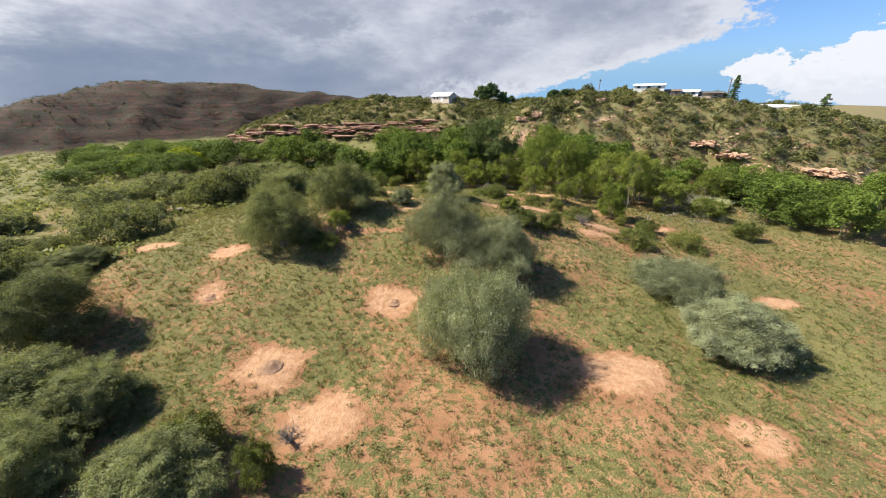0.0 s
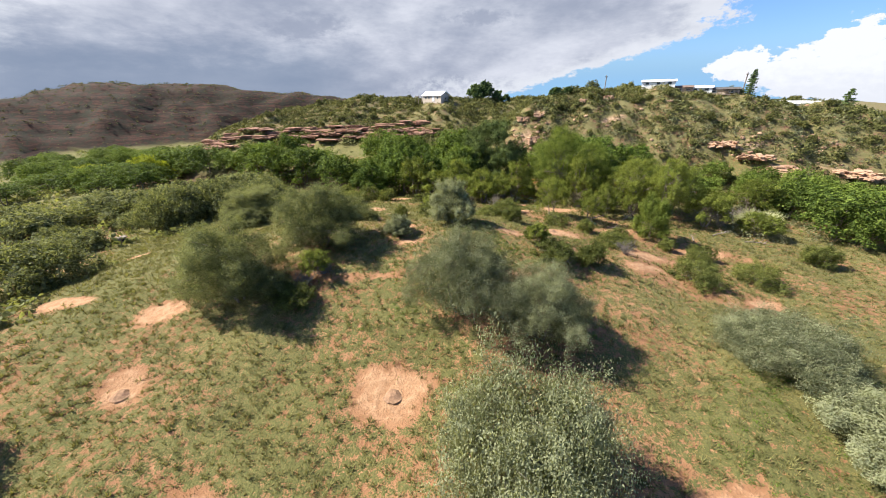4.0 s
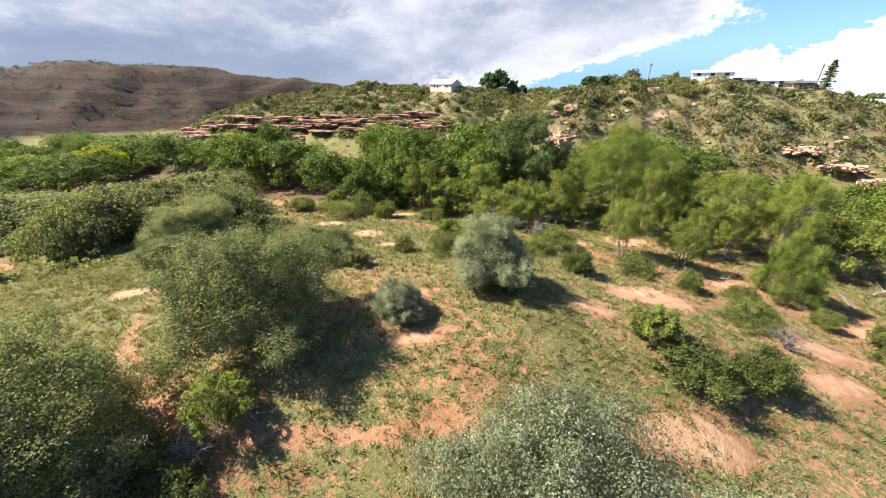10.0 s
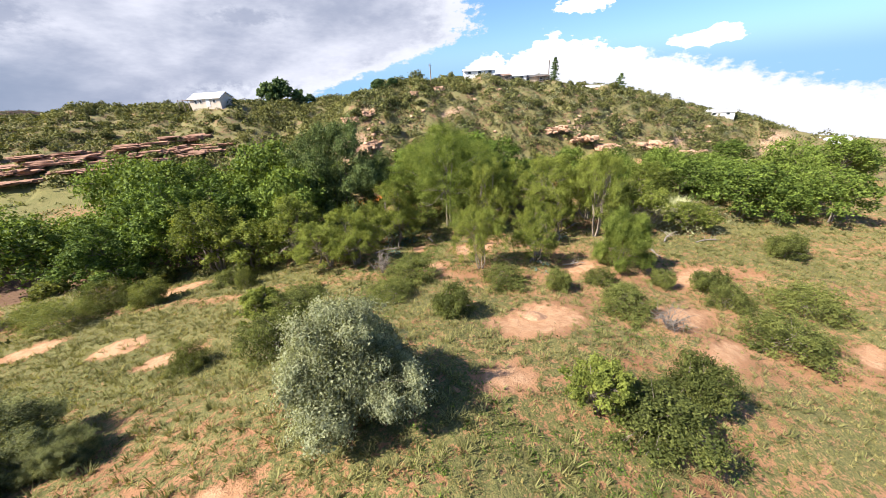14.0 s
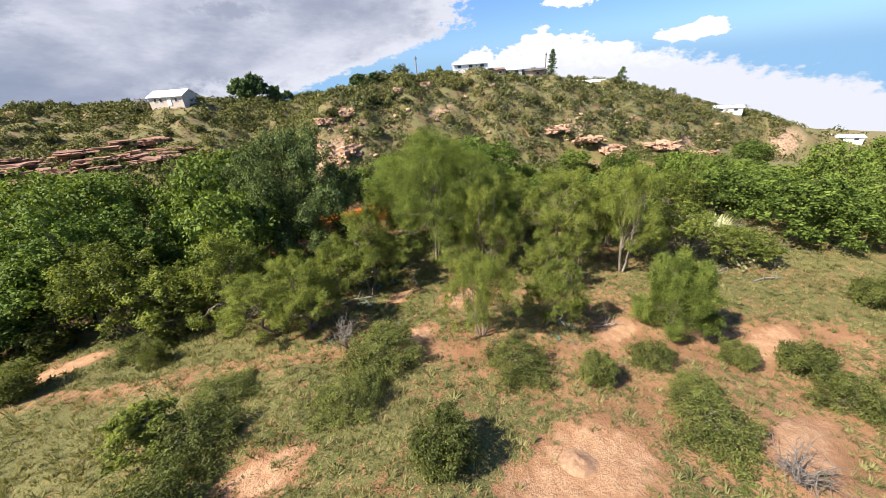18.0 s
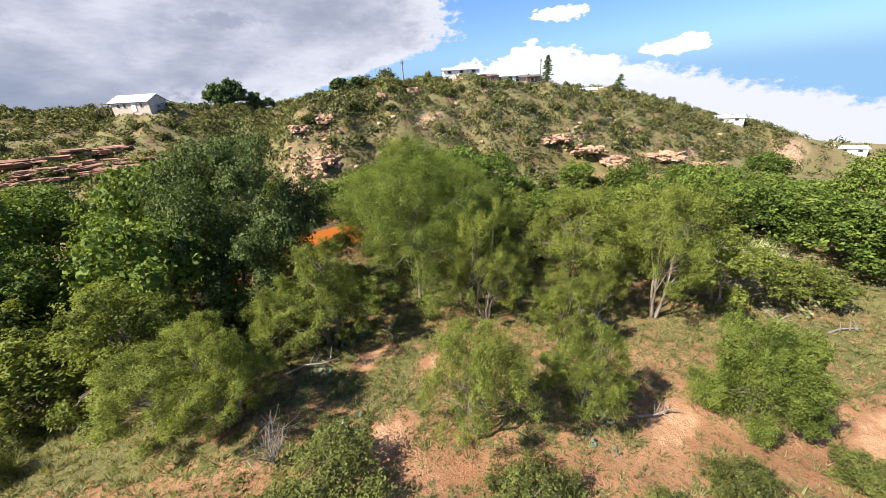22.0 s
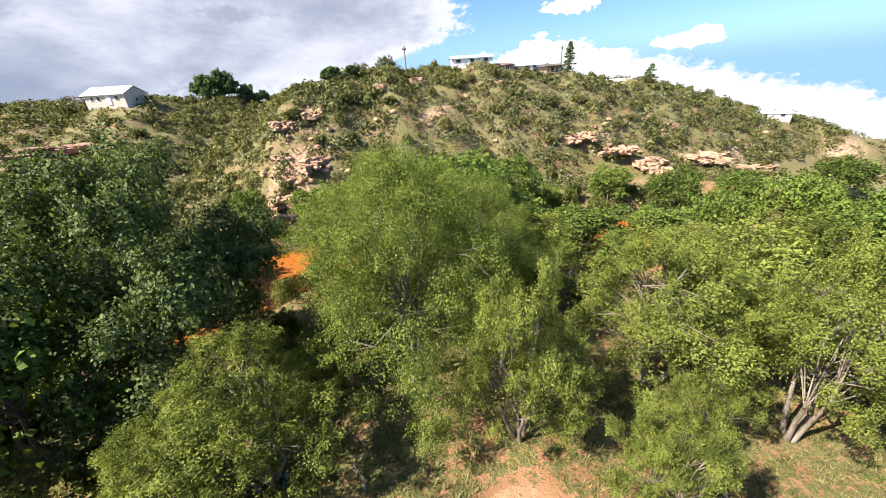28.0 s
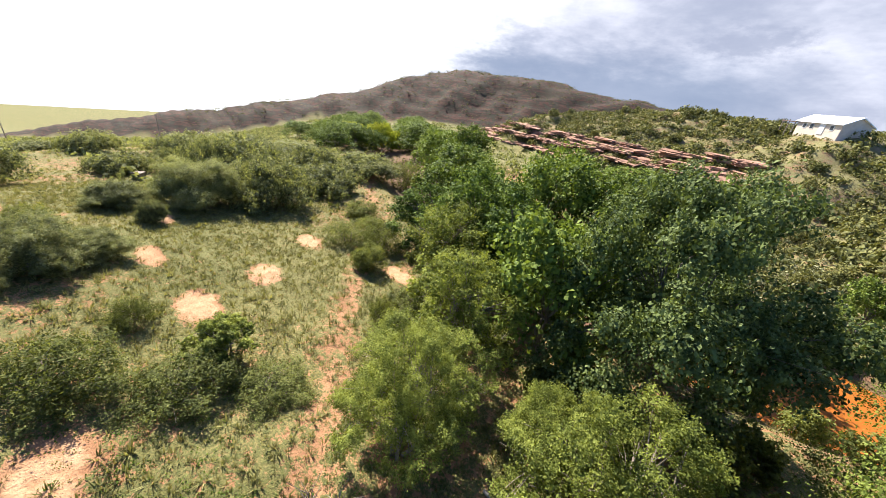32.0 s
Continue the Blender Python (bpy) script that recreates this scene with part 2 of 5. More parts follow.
def ground_material():
    mat, n, bsdf, _ = material("red_earth_with_weeds", 0.97)
    m = n.math
    place = n.add("ShaderNodeTexCoord").outputs["Object"]

    def attribute(name):
        node = n.add("ShaderNodeAttribute")
        node.attribute_name = name
        return node.outputs["Fac"]

    cover, sand, hill, mesa, mud = (attribute(a) for a in ("cover", "sand", "hill", "mesa", "mud"))
    broad, mid, fine, grain = n.noise(place, 0.09, 4), n.noise(place, 0.45, 4), n.noise(place, 2.3, 5, 0.65), n.noise(place, 11.0, 4, 0.7)
    earth = n.mix(n.step(mid, 0.3, 0.7), (0.25, 0.122, 0.058), (0.35, 0.186, 0.094))
    earth = n.mix(n.step(fine, 0.5, 0.75), earth, (0.27, 0.15, 0.075))
    pale = n.mix(n.step(fine, 0.3, 0.7), (0.34, 0.183, 0.092), (0.46, 0.278, 0.155))
    worn = n.step(m("ADD", sand, m("ADD", m("MULTIPLY", m("SUBTRACT", fine, 0.5), 0.9), m("MULTIPLY", m("SUBTRACT", grain, 0.5), 0.6))), 0.22, 0.72)
    earth = n.mix(worn, earth, pale)
    green = n.mix(n.step(broad, 0.35, 0.65), (0.140, 0.128, 0.040), (0.205, 0.172, 0.062))
    green = n.mix(n.step(grain, 0.35, 0.65), green, (0.085, 0.095, 0.027))
    f = m("ADD", m("MULTIPLY", fine, 0.85), m("ADD", m("MULTIPLY", grain, 0.65), m("MULTIPLY", mid, 0.25)))
    f = m("ADD", m("SUBTRACT", f, 0.875), m("MULTIPLY", m("SUBTRACT", cover, 0.56), 0.8))
    flat = n.mix(n.step(f, -0.045, 0.055), earth, green)
    litter = n.noise(place, 24.0, 3, 0.7)
    flat = n.mix(m("MULTIPLY", n.step(litter, 0.57, 0.66), 0.75), flat, (0.115, 0.088, 0.05))
    flat = n.mix(m("MULTIPLY", n.step(litter, 0.40, 0.32), 0.2), flat, (0.40, 0.30, 0.17))
    flat = n.mix(mud, flat, (0.13, 0.075, 0.045))
    slope = n.mix(n.step(fine, 0.36, 0.66), (0.17, 0.088, 0.048), (0.33, 0.20, 0.120))
    slope = n.mix(n.step(m("ADD", m("MULTIPLY", mid, 0.5), m("MULTIPLY", fine, 0.5)), 0.36, 0.52), slope, (0.150, 0.138, 0.054))
    slope = n.mix(n.step(grain, 0.55, 0.75), slope, (0.38, 0.25, 0.165))
    # the far mesa: bands of rock lying level, broken by scree, under painted cloud shade
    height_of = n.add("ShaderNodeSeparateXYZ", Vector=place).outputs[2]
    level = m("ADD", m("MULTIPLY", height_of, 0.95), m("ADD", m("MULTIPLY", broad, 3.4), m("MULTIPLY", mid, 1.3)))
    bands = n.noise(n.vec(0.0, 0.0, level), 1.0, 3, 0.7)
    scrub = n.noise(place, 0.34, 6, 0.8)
    # rock, scrub and streak tones are darkened: cloud shade put into the colour
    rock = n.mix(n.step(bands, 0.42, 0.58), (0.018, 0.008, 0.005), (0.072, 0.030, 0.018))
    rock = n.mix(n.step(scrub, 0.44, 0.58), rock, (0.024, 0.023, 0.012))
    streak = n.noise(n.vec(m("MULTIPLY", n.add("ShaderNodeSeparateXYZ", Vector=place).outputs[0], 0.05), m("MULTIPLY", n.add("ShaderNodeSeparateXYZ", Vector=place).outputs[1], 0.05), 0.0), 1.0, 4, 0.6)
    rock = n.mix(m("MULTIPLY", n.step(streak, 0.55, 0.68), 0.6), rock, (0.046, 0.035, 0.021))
    scree = n.mix(n.step(fine, 0.35, 0.65), (0.30, 0.180, 0.108), (0.48, 0.325, 0.210))
    slope = n.mix(m("MULTIPLY", sand, n.step(m("ADD", fine, m("MULTIPLY", grain, 0.5)), 0.55, 0.85, 0.5, 1.0)), slope, scree)
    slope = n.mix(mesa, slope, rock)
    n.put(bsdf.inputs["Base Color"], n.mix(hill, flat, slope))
    relief = n.add("ShaderNodeBump", Strength=0.9, Distance=0.14, Height=m("ADD", fine, m("MULTIPLY", grain, 0.6)))
    n.put(bsdf.inputs["Normal"], relief.outputs[0])
    return mat


GROUND = ground_material()
ROCK = plain("red_sandstone", (0.27, 0.155, 0.092), (0.53, 0.355, 0.235), 1.3, 0.95, bump_by=0.8, stretch=(1, 1, 3))
DARK_ROCK = plain("dark_red_sandstone", (0.17, 0.088, 0.058), (0.38, 0.225, 0.150), 1.0, 0.95, bump_by=0.8, stretch=(0.6, 0.6, 3))
WHITE_WALL = plain("cream_siding", (0.55, 0.46, 0.37), (0.66, 0.57, 0.47), 1.5, 0.7, bump_by=0.05)
WHITE_PAINT = plain("white_siding", (0.74, 0.74, 0.73), (0.86, 0.86, 0.85), 1.5, 0.6, bump_by=0.05)
TAN_WALL = plain("tan_siding", (0.42, 0.33, 0.25), (0.55, 0.45, 0.35), 1.5, 0.7, bump_by=0.05)
ROOF_WHITE = plain("white_metal_roof", (0.72, 0.74, 0.78), (0.88, 0.89, 0.92), 0.8, 0.45, bump_by=0.05)
ROOF_DARK = plain("dark_shingle_roof", (0.05, 0.05, 0.05), (0.13, 0.12, 0.11), 3.0, 0.9)
ROOF_BROWN = plain("brown_roof", (0.12, 0.08, 0.06), (0.24, 0.17, 0.13), 3.0, 0.9)
GLASS = plain("dark_window_glass", (0.02, 0.025, 0.03), (0.05, 0.06, 0.07), 1.0, 0.08, bump_by=0)
WOOD = plain("weathered_wood", (0.13, 0.10, 0.08), (0.33, 0.28, 0.23), 2.0, 0.9, stretch=(4, 4, 0.5))
DEAD_WOOD = plain("dead_grey_wood", (0.13, 0.110, 0.090), (0.30, 0.265, 0.225), 3.0, 0.95, stretch=(3, 3, 0.6))
GRAVEL = plain("ant_hill_gravel", (0.20, 0.120, 0.070), (0.37, 0.225, 0.135), 6.0, 0.95, bump_by=0.6)

# ---- shape of the land ----
def smooth(a, b, v):
    """0 at a, 1 at b, eased between."""
    s = np.clip((v - a) / (b - a), 0.0, 1.0)
    return s * s * (3 - 2 * s)


def along(x, y, line):
    """Distance to a polyline of (x, y, value) and the value at its nearest point."""
    best = np.full(np.shape(x), 1e9)
    value = np.zeros(np.shape(x))
    for (ax, ay, av), (bx, by, bv) in zip(line[:-1], line[1:]):
        dx, dy = bx - ax, by - ay
        s = np.clip(((x - ax) * dx + (y - ay) * dy) / (dx * dx + dy * dy), 0, 1)
        d = np.hypot(x - ax - s * dx, y - ay - s * dy)
        nearer = d < best
        best = np.where(nearer, d, best)
        value = np.where(nearer, av + s * (bv - av), value)
    return best, value


def bump(x, y, cx, cy, rx, ry):
    return np.exp(-((x - cx) / rx) ** 2 - ((y - cy) / ry) ** 2)


# crest lines: x, y, height
TRAILER_HILL = [(24, 118, 9.0), (31, 111, 14.4), (45, 108, 15.8), (58, 104, 15.2), (76, 96, 13.2), (92, 90, 10.2), (106, 83, 6.4), (119, 76, 2.4), (132, 66, -1.8), (146, 50, -6.0), (170, 20, -14.0)]
BARN_HILL = [(-100, 168, -3.0), (-80, 168, 5.0), (-62, 168, 9.6), (-44, 172, 12.6), (-22, 172, 13.6), (2, 162, 13.4), (24, 170, 12.8), (60, 190, 11.0)]
MESA = [(-500, -290, -110.0), (-300, -110, -64.0), (-245, -42, -37.0), (-234, 31, -21.0), (-220, 87, -10.0), (-195, 140, 4.0), (-178, 163, 14.5), (-158, 187, 22.0), (-147, 199, 23.2), (-126, 214, 22.4), (-97, 236, 18.8), (-55, 258, 15.0), (35, 300, 10.3)]
CREEK = [(-150, 142, 0), (-95, 112, 0), (-60, 92, 0), (-25, 80, 0), (-6, 77, 0), (6, 78, 0), (16, 82, 0), (26, 82, 0), (36, 74, 0), (50, 64, 0), (70, 50, 0), (110, 30, 0), (170, 10, 0)]


def ripple(x, y):
    """Small uneven ground, a few centimetres to half a metre."""
    return (0.16 * np.sin(0.31 * x + 0.22 * y + 1.0) * np.sin(0.27 * y - 0.12 * x)
            + 0.07 * np.sin(0.83 * x - 0.51 * y) + 0.05 * np.sin(1.37 * y + 0.9 * x + 2.0) + 0.03 * np.sin(2.3 * x + 1.9 * y))


def rough(x, y):
    """Gullies and shoulders of the hillsides, one metre or two."""
    return (0.9 * np.sin(0.13 * x + 0.05 * y) * np.sin(0.09 * y - 0.05 * x + 1) + 0.55 * np.sin(0.37 * x + 0.6 * np.sin(0.1 * y))
            + 0.35 * np.sin(0.71 * x - 0.33 * y + 1.2) + 0.2 * np.sin(1.1 * y + 0.8 * x))


def masses(x, y):
    """Heights of the plain, the two near hills and the mesa at plan points."""
    g = -0.6 + 0.0 * x
    g = g + 4.6 * bump(x, y, -1, 36, 17, 10.5) + 1.9 * bump(x, y, -20, 42, 12, 14) + 1.6 * bump(x, y, 4, 52, 20, 12)
    g = g + 1.2 * bump(x, y, -28, 30, 12, 12)
    # the plain falls away to both sides of the valley
    east = np.degrees(np.arctan2(x - 5, y - 39))
    west = np.degrees(np.arctan2(12 - x, y - 51))
    g = g - (0.015 + 0.13 * smooth(48, 84, east)) * np.maximum(np.hypot(x - 5, y - 39) - 66, 0) * (east > 0)
    g = g - (0.015 + 0.150 * smooth(58, 92, west)) * np.maximum(np.hypot(x - 12, y - 51) - 66, 0) * (west > 0)
    d, _ = along(x, y, CREEK)
    g = g - 2.2 * (1 - smooth(3.0, 9.0, d))
    d, top = along(x, y, TRAILER_HILL)
    back = smooth(-4, 22, (y - 98) * 0.9 + (x - 60) * 0.45)
    fall = (1 - smooth(2, 36, d)) * (1 - back) + back * (1 - smooth(10, 90, d))
    hill = top - 23 * (1 - fall) - 400 * smooth(0.04, 0.0, fall)
    d2, top2 = along(x, y, BARN_HILL)
    back2 = smooth(0, 30, y - 166 + 0.1 * x)
    fall2 = (1 - smooth(3, 74, d2)) * (1 - back2) + back2 * (1 - smooth(20, 110, d2))
    hill2 = top2 - 19 * (1 - fall2) - 400 * smooth(0.03, 0.0, fall2)
    d3, top3 = along(x, y, MESA)
    back3 = smooth(0, 45, (-x - 167) * 0.72 + (y - 177) * 0.7)
    fall3 = (1 - smooth(0, 106, d3)) * (1 - back3) + back3 * (1 - smooth(56, 1500, d3))
    hill3 = top3 - 42 * (1 - fall3) - 0.12 * d3 * back3
    # benches of rock
    gully = np.abs(np.sin(0.085 * (x + 0.75 * y) + 0.8 * np.sin(0.05 * y))) + 0.5 * np.abs(np.sin(0.21 * (x + 0.6 * y) + 1.5 * np.sin(0.04 * x)))
    hill3 = hill3 + 0.40 * np.sin(hill3 * 1.35 + 0.06 * x + 2 * np.sin(0.07 * y)) - 2.2 * gully * smooth(0.97, 0.8, fall3) * smooth(0.1, 0.4, fall3) - 1500 * smooth(0.03, 0.0, fall3)
    return g, hill, hill2, hill3


def height(x, y):
    """The ground's height at plan points."""
    x, y = np.asarray(x, float), np.asarray(y, float)
    g, hill, hill2, hill3 = masses(x, y)
    hills = np.maximum(np.maximum(hill, hill2), hill3)
    up = smooth(0.2, 4.0, hills - g)
    k = 1.6
    z = np.maximum(g, hills) + np.maximum(k - np.abs(g - hills), 0) ** 2 / (4 * k)
    far = smooth(300, 900, np.hypot(x, y))
    return z + ripple(x, y) * (1 - up) * (1 - far) + rough(x, y) * up * (1 - 0.3 * far)

# ---- ground ----
# bare places: x, y, length, width
NEAR_BARE = [(-10.7, 17.0, 2.3, 1.9), (-6.2, 13.4, 2.1, 1.8), (-3.9, 23.2, 2.2, 1.7), (10.9, 16.3, 2.6, 1.9), (-18.4, 24.0, 1.3, 1.1), (-19.8, 29.6, 1.6, 1.1), (-28.0, 31.4, 2.4, 0.9), (15.5, 12.0, 1.6, 1.1), (27.0, 24.0, 1.8, 1.0)]
MID_BARE = [(-20.4, 41.2, 1.7, 1.0), (-13.9, 58.8, 1.6, 0.9), (-8.9, 54.6, 1.7, 1.0), (-6.1, 51.0, 1.7, 1.0), (-11.9, 49.2, 1.3, 0.6), (10.2, 41.0, 3.0, 1.7), (-3.4, 35.0, 1.0, 0.5), (-3.9, 38.6, 0.9, 0.6), (-6.6, 63.0, 1.9, 0.9), (6.6, 31.4, 2.2, 0.9), (-18.9, 50.0, 1.2, 0.5), (-29.5, 40.5, 1.6, 0.7), (15.6, 53.2, 2.8, 1.3), (10.2, 51.2, 1.2, 0.7), (12.0, 56.2, 1.3, 0.8), (19.6, 45.2, 2.0, 0.7), (25.6, 40.0, 2.8, 1.0), (16.5, 34.8, 1.7, 0.7), (18.2, 37.4, 2.4, 0.9), (5.4, 37.9, 1.2, 0.8), (24.0, 31.0, 1.6, 0.7), (2.0, 47.2, 1.5, 0.8), (-41.6, 50.5, 2.6, 0.8)]
# bare scree of the hillside
HILL_BARE = [(21.0, 95.5, 4.0, 2.2), (19.6, 93.8, 2.4, 1.4), (24.5, 101.0, 3.0, 1.0), (66, 82.5, 4.5, 1.0), (76, 76, 4.5, 1.4), (90, 72.2, 6.0, 1.2), (119, 63, 6.0, 3.0), (63, 64, 2.2, 1.2), (61, 73, 2.6, 1.0), (42, 95, 3.0, 0.8)]
TRACKS = [[(-20, 45, 0.25), (-18.5, 40, 0.25), (-16.2, 35.5, 0.25), (-12.5, 32.2, 0.25), (-8, 31.2, 0.30), (-2, 31.5, 0.25), (4, 30.2, 0.35), (9, 27, 0.25)],
          [(-60, 86, 0.6), (-40, 77, 0.6), (-26, 70, 0.65), (-17, 65, 0.65), (-10.8, 61.6, 0.7), (-4.7, 58.3, 0.75), (-1.1, 56.2, 0.8), (2.1, 54.5, 0.8), (4.3, 53.2, 0.7), (9, 50.5, 0.5), (15, 46, 0.60), (22, 42, 0.80), (30, 38, 0.70)],
          [(12, 36, 0.80), (18, 33, 1.00), (26, 28, 0.70)]]


def ground_sheet():
    def axis(lo, hi, fine, reach):
        mid = list(np.arange(lo, hi + fine / 2, fine))
        out, step, at = [], fine, hi
        while at < reach:
            step *= 1.035 if at < 290 else 1.14
            at += step
            out.append(at)
        back, step, at = [], fine, lo
        while at > -reach:
            step *= 1.035 if at > -290 else 1.14
            at -= step
            back.append(at)
        return np.array(back[::-1] + mid + out)

    xs, ys = axis(-36, 74, 0.45, 3200), axis(7, 112, 0.45, 3200)
    gx, gy = np.meshgrid(xs, ys)
    gz = height(gx, gy)
    nx, ny = len(xs), len(ys)
    a = (np.arange(ny - 1)[:, None] * nx + np.arange(nx - 1)[None]).ravel()
    quads = np.stack([a, a + 1, a + nx + 1, a + nx], 1)
    mesh = bpy.data.meshes.new("ground")
    mesh.vertices.add(nx * ny)
    mesh.vertices.foreach_set("co", np.stack([gx, gy, gz], -1).ravel())
    mesh.loops.add(quads.size)
    mesh.loops.foreach_set("vertex_index", quads.ravel())
    mesh.polygons.add(len(quads))
    mesh.polygons.foreach_set("loop_start", np.arange(len(quads)) * 4)
    mesh.update(calc_edges=True)
    mesh.polygons.foreach_set("use_smooth", np.ones(len(quads), bool))
    x, y = gx.ravel(), gy.ravel()
    cover, sand, hill, mesa, mud = land(x, y)
    for name, values in (("cover", cover), ("sand", sand), ("hill", hill), ("mesa", mesa), ("mud", mud)):
        mesh.attributes.new(name, "FLOAT", "POINT").data.foreach_set("value", values)
    mesh.materials.append(GROUND)
    return tagged(new("ground", mesh), "red earth valley floor with patchy weeds, rising to scrubby hills", "ground", kind="structure")


def wobble(x, y):
    return 0.25 * np.sin(1.9 * x + 1.1 * y) + 0.2 * np.sin(2.7 * y - 1.3 * x + 1) + 0.14 * np.sin(5.1 * x + 3.7 * y) + 0.12 * np.sin(4.3 * x - 6.1 * y)


def land(x, y):
    """What covers the ground: weeds, bare sand, hillside, far mesa and creek mud, each 0 to 1."""
    cover = 0.625 + 0.06 * np.sin(0.21 * x + 0.4) * np.sin(0.17 * y + 0.9) + 0.05 * np.sin(0.6 * x + 0.35 * y)
    cover = cover - 0.02 * bump(x, y, 0, 30, 13, 10) - 0.11 * bump(x, y, 4, 12, 12, 6) + 0.16 * bump(x, y, -26, 44, 14, 16) + 0.2 * bump(x, y, 22, 22, 8, 6)
    cover = cover - 0.08 * bump(x, y, 20, 37, 11, 8) - 0.04 * bump(x, y, 16, 50, 12, 7)
    cover = cover + 0.14 * bump(x, y, -8, 55, 16, 9)
    sand = np.zeros_like(x)
    w = wobble(x, y)
    for px, py, rx, ry in NEAR_BARE + MID_BARE:
        d = np.hypot((x - px) / rx, (y - py) / ry) + 0.35 * w
        bare = smooth(1.25, 0.55, d)
        cover = cover - 0.6 * bare
        sand = np.maximum(sand, 0.75 * bare)
    for px, py, rx, ry in HILL_BARE:
        sand = np.maximum(sand, smooth(1.3, 0.5, np.hypot((x - px) / rx, (y - py) / ry) + 0.45 * w))
    for line, wear in zip(TRACKS, (0.34, 0.20, 0.08)):
        d, wide = along(x, y, line)
        bare = smooth(1.5, 0.5, d / np.maximum(wide, 0.2) + 0.5 * w)
        cover = cover - wear * bare
        sand = np.maximum(sand, 0.10 * bare)
    d, _ = along(x, y, CREEK)
    mud = smooth(7.5, 3.5, d) * smooth(150, 100, np.hypot(x - 10, y - 70))
    base = height(x, y)
    level = np.where(np.hypot(x, y) < 140, 1.4, -2.0)
    _, top3 = along(x, y, MESA)
    hill = smooth(0.2, 2.6, base + 0.5 * w - 0.4) * smooth(74, 86, y + 0.10 * np.maximum(x, 0) + 0.35 * np.maximum(x - 20, 0) + 0.15 * np.abs(np.minimum(x, 0)) * 0)
    north = smooth(0, 3, y - np.interp(x, [p[0] for p in CREEK], [p[1] for p in CREEK]))
    hill = np.maximum(hill, north * smooth(4.5, 8, d) * np.maximum(smooth(-8, -2, x) * smooth(60, 50, x), smooth(60, 90, x)))
    g, near_hill, barn_hill, far_hill = masses(x, y)
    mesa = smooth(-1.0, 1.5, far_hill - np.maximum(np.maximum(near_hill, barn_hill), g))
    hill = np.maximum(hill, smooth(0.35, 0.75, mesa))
    cover = np.where(np.hypot(x - 5, y - 40) > 80, 0.85, cover)
    return np.clip(cover, 0, 1), sand, hill, mesa, mud


ground = ground_sheet()


def link_mesh(name, verts, faces, mat, parent=None, label=""):
    mesh = bpy.data.meshes.new(name)
    verts, faces = np.asarray(verts, np.float32), np.asarray(faces, np.int32)
    k = faces.shape[1]
    mesh.vertices.add(len(verts))
    mesh.vertices.foreach_set("co", verts.ravel())
    mesh.loops.add(faces.size)
    mesh.loops.foreach_set("vertex_index", faces.ravel())
    mesh.polygons.add(len(faces))
    mesh.polygons.foreach_set("loop_start", np.arange(len(faces)) * k)
    mesh.update(calc_edges=True)
    mesh.materials.append(mat)
    ob = new(name, mesh)
    ob.parent = parent
    if label:
        ob["label"] = label
    return ob


def part(name, bm, mat, parent=None, label="", soft=False):
    """Links a bmesh as one mesh object under a thing."""
    mesh = bpy.data.meshes.new(name)
    bm.to_mesh(mesh)
    bm.free()
    mesh.materials.append(mat)
    if soft:
        mesh.polygons.foreach_set("use_smooth", np.ones(len(mesh.polygons), bool))
    ob = new(name, mesh)
    ob.parent = parent
    if label:
        ob["label"] = label
    return ob


# ---- plants ----
def sprigs(rng, centres, normals, size, slim=0.45, droop=0.3):
    """Folded leaf sprigs, one quad each, at the given places."""
    k = len(centres)
    side = rng.normal(size=(k, 3))
    side -= normals * (side * normals).sum(1)[:, None]
    side /= np.linalg.norm(side, axis=1)[:, None] + 1e-6
    side[:, 2] -= droop
    across = np.cross(normals, side)
    across /= np.linalg.norm(across, axis=1)[:, None] + 1e-6
    long = (size * rng.uniform(0.6, 1.35, k))[:, None]
    tip, wing = side * long, across * long * slim
    lift = normals * long * 0.15
    verts = np.stack([centres - tip * 0.5, centres + wing * 0.5 + lift, centres + tip * 0.5, centres - wing * 0.5 + lift], 1)
    faces = np.arange(4 * k).reshape(k, 4)
    return verts.reshape(-1, 3), faces


def tube(points, radii, sides=5):
    """A tapered limb through the points."""
    points = np.asarray(points, float)
    rings = []
    for n, (p, r) in enumerate(zip(points, radii)):
        way = points[min(n + 1, len(points) - 1)] - points[max(n - 1, 0)]
        way /= np.linalg.norm(way) + 1e-9
        u = np.cross(way, (0.3, 0.9, 0.2))
        u /= np.linalg.norm(u) + 1e-9
        v = np.cross(way, u)
        a = np.arange(sides) * 2 * np.pi / sides
        rings.append(p + r * (np.cos(a)[:, None] * u + np.sin(a)[:, None] * v))
    verts = np.concatenate(rings)
    faces = []
    for n in range(len(points) - 1):
        for s in range(sides):
            a, b = n * sides + s, n * sides + (s + 1) % sides
            faces.append((a, b, b + sides, a + sides))
    return verts, np.array(faces)


def join(pieces):
    verts, faces, base = [], [], 0
    for v, f in pieces:
        verts.append(v)
        faces.append(f + base)
        base += len(v)
    return np.concatenate(verts), np.concatenate(faces)


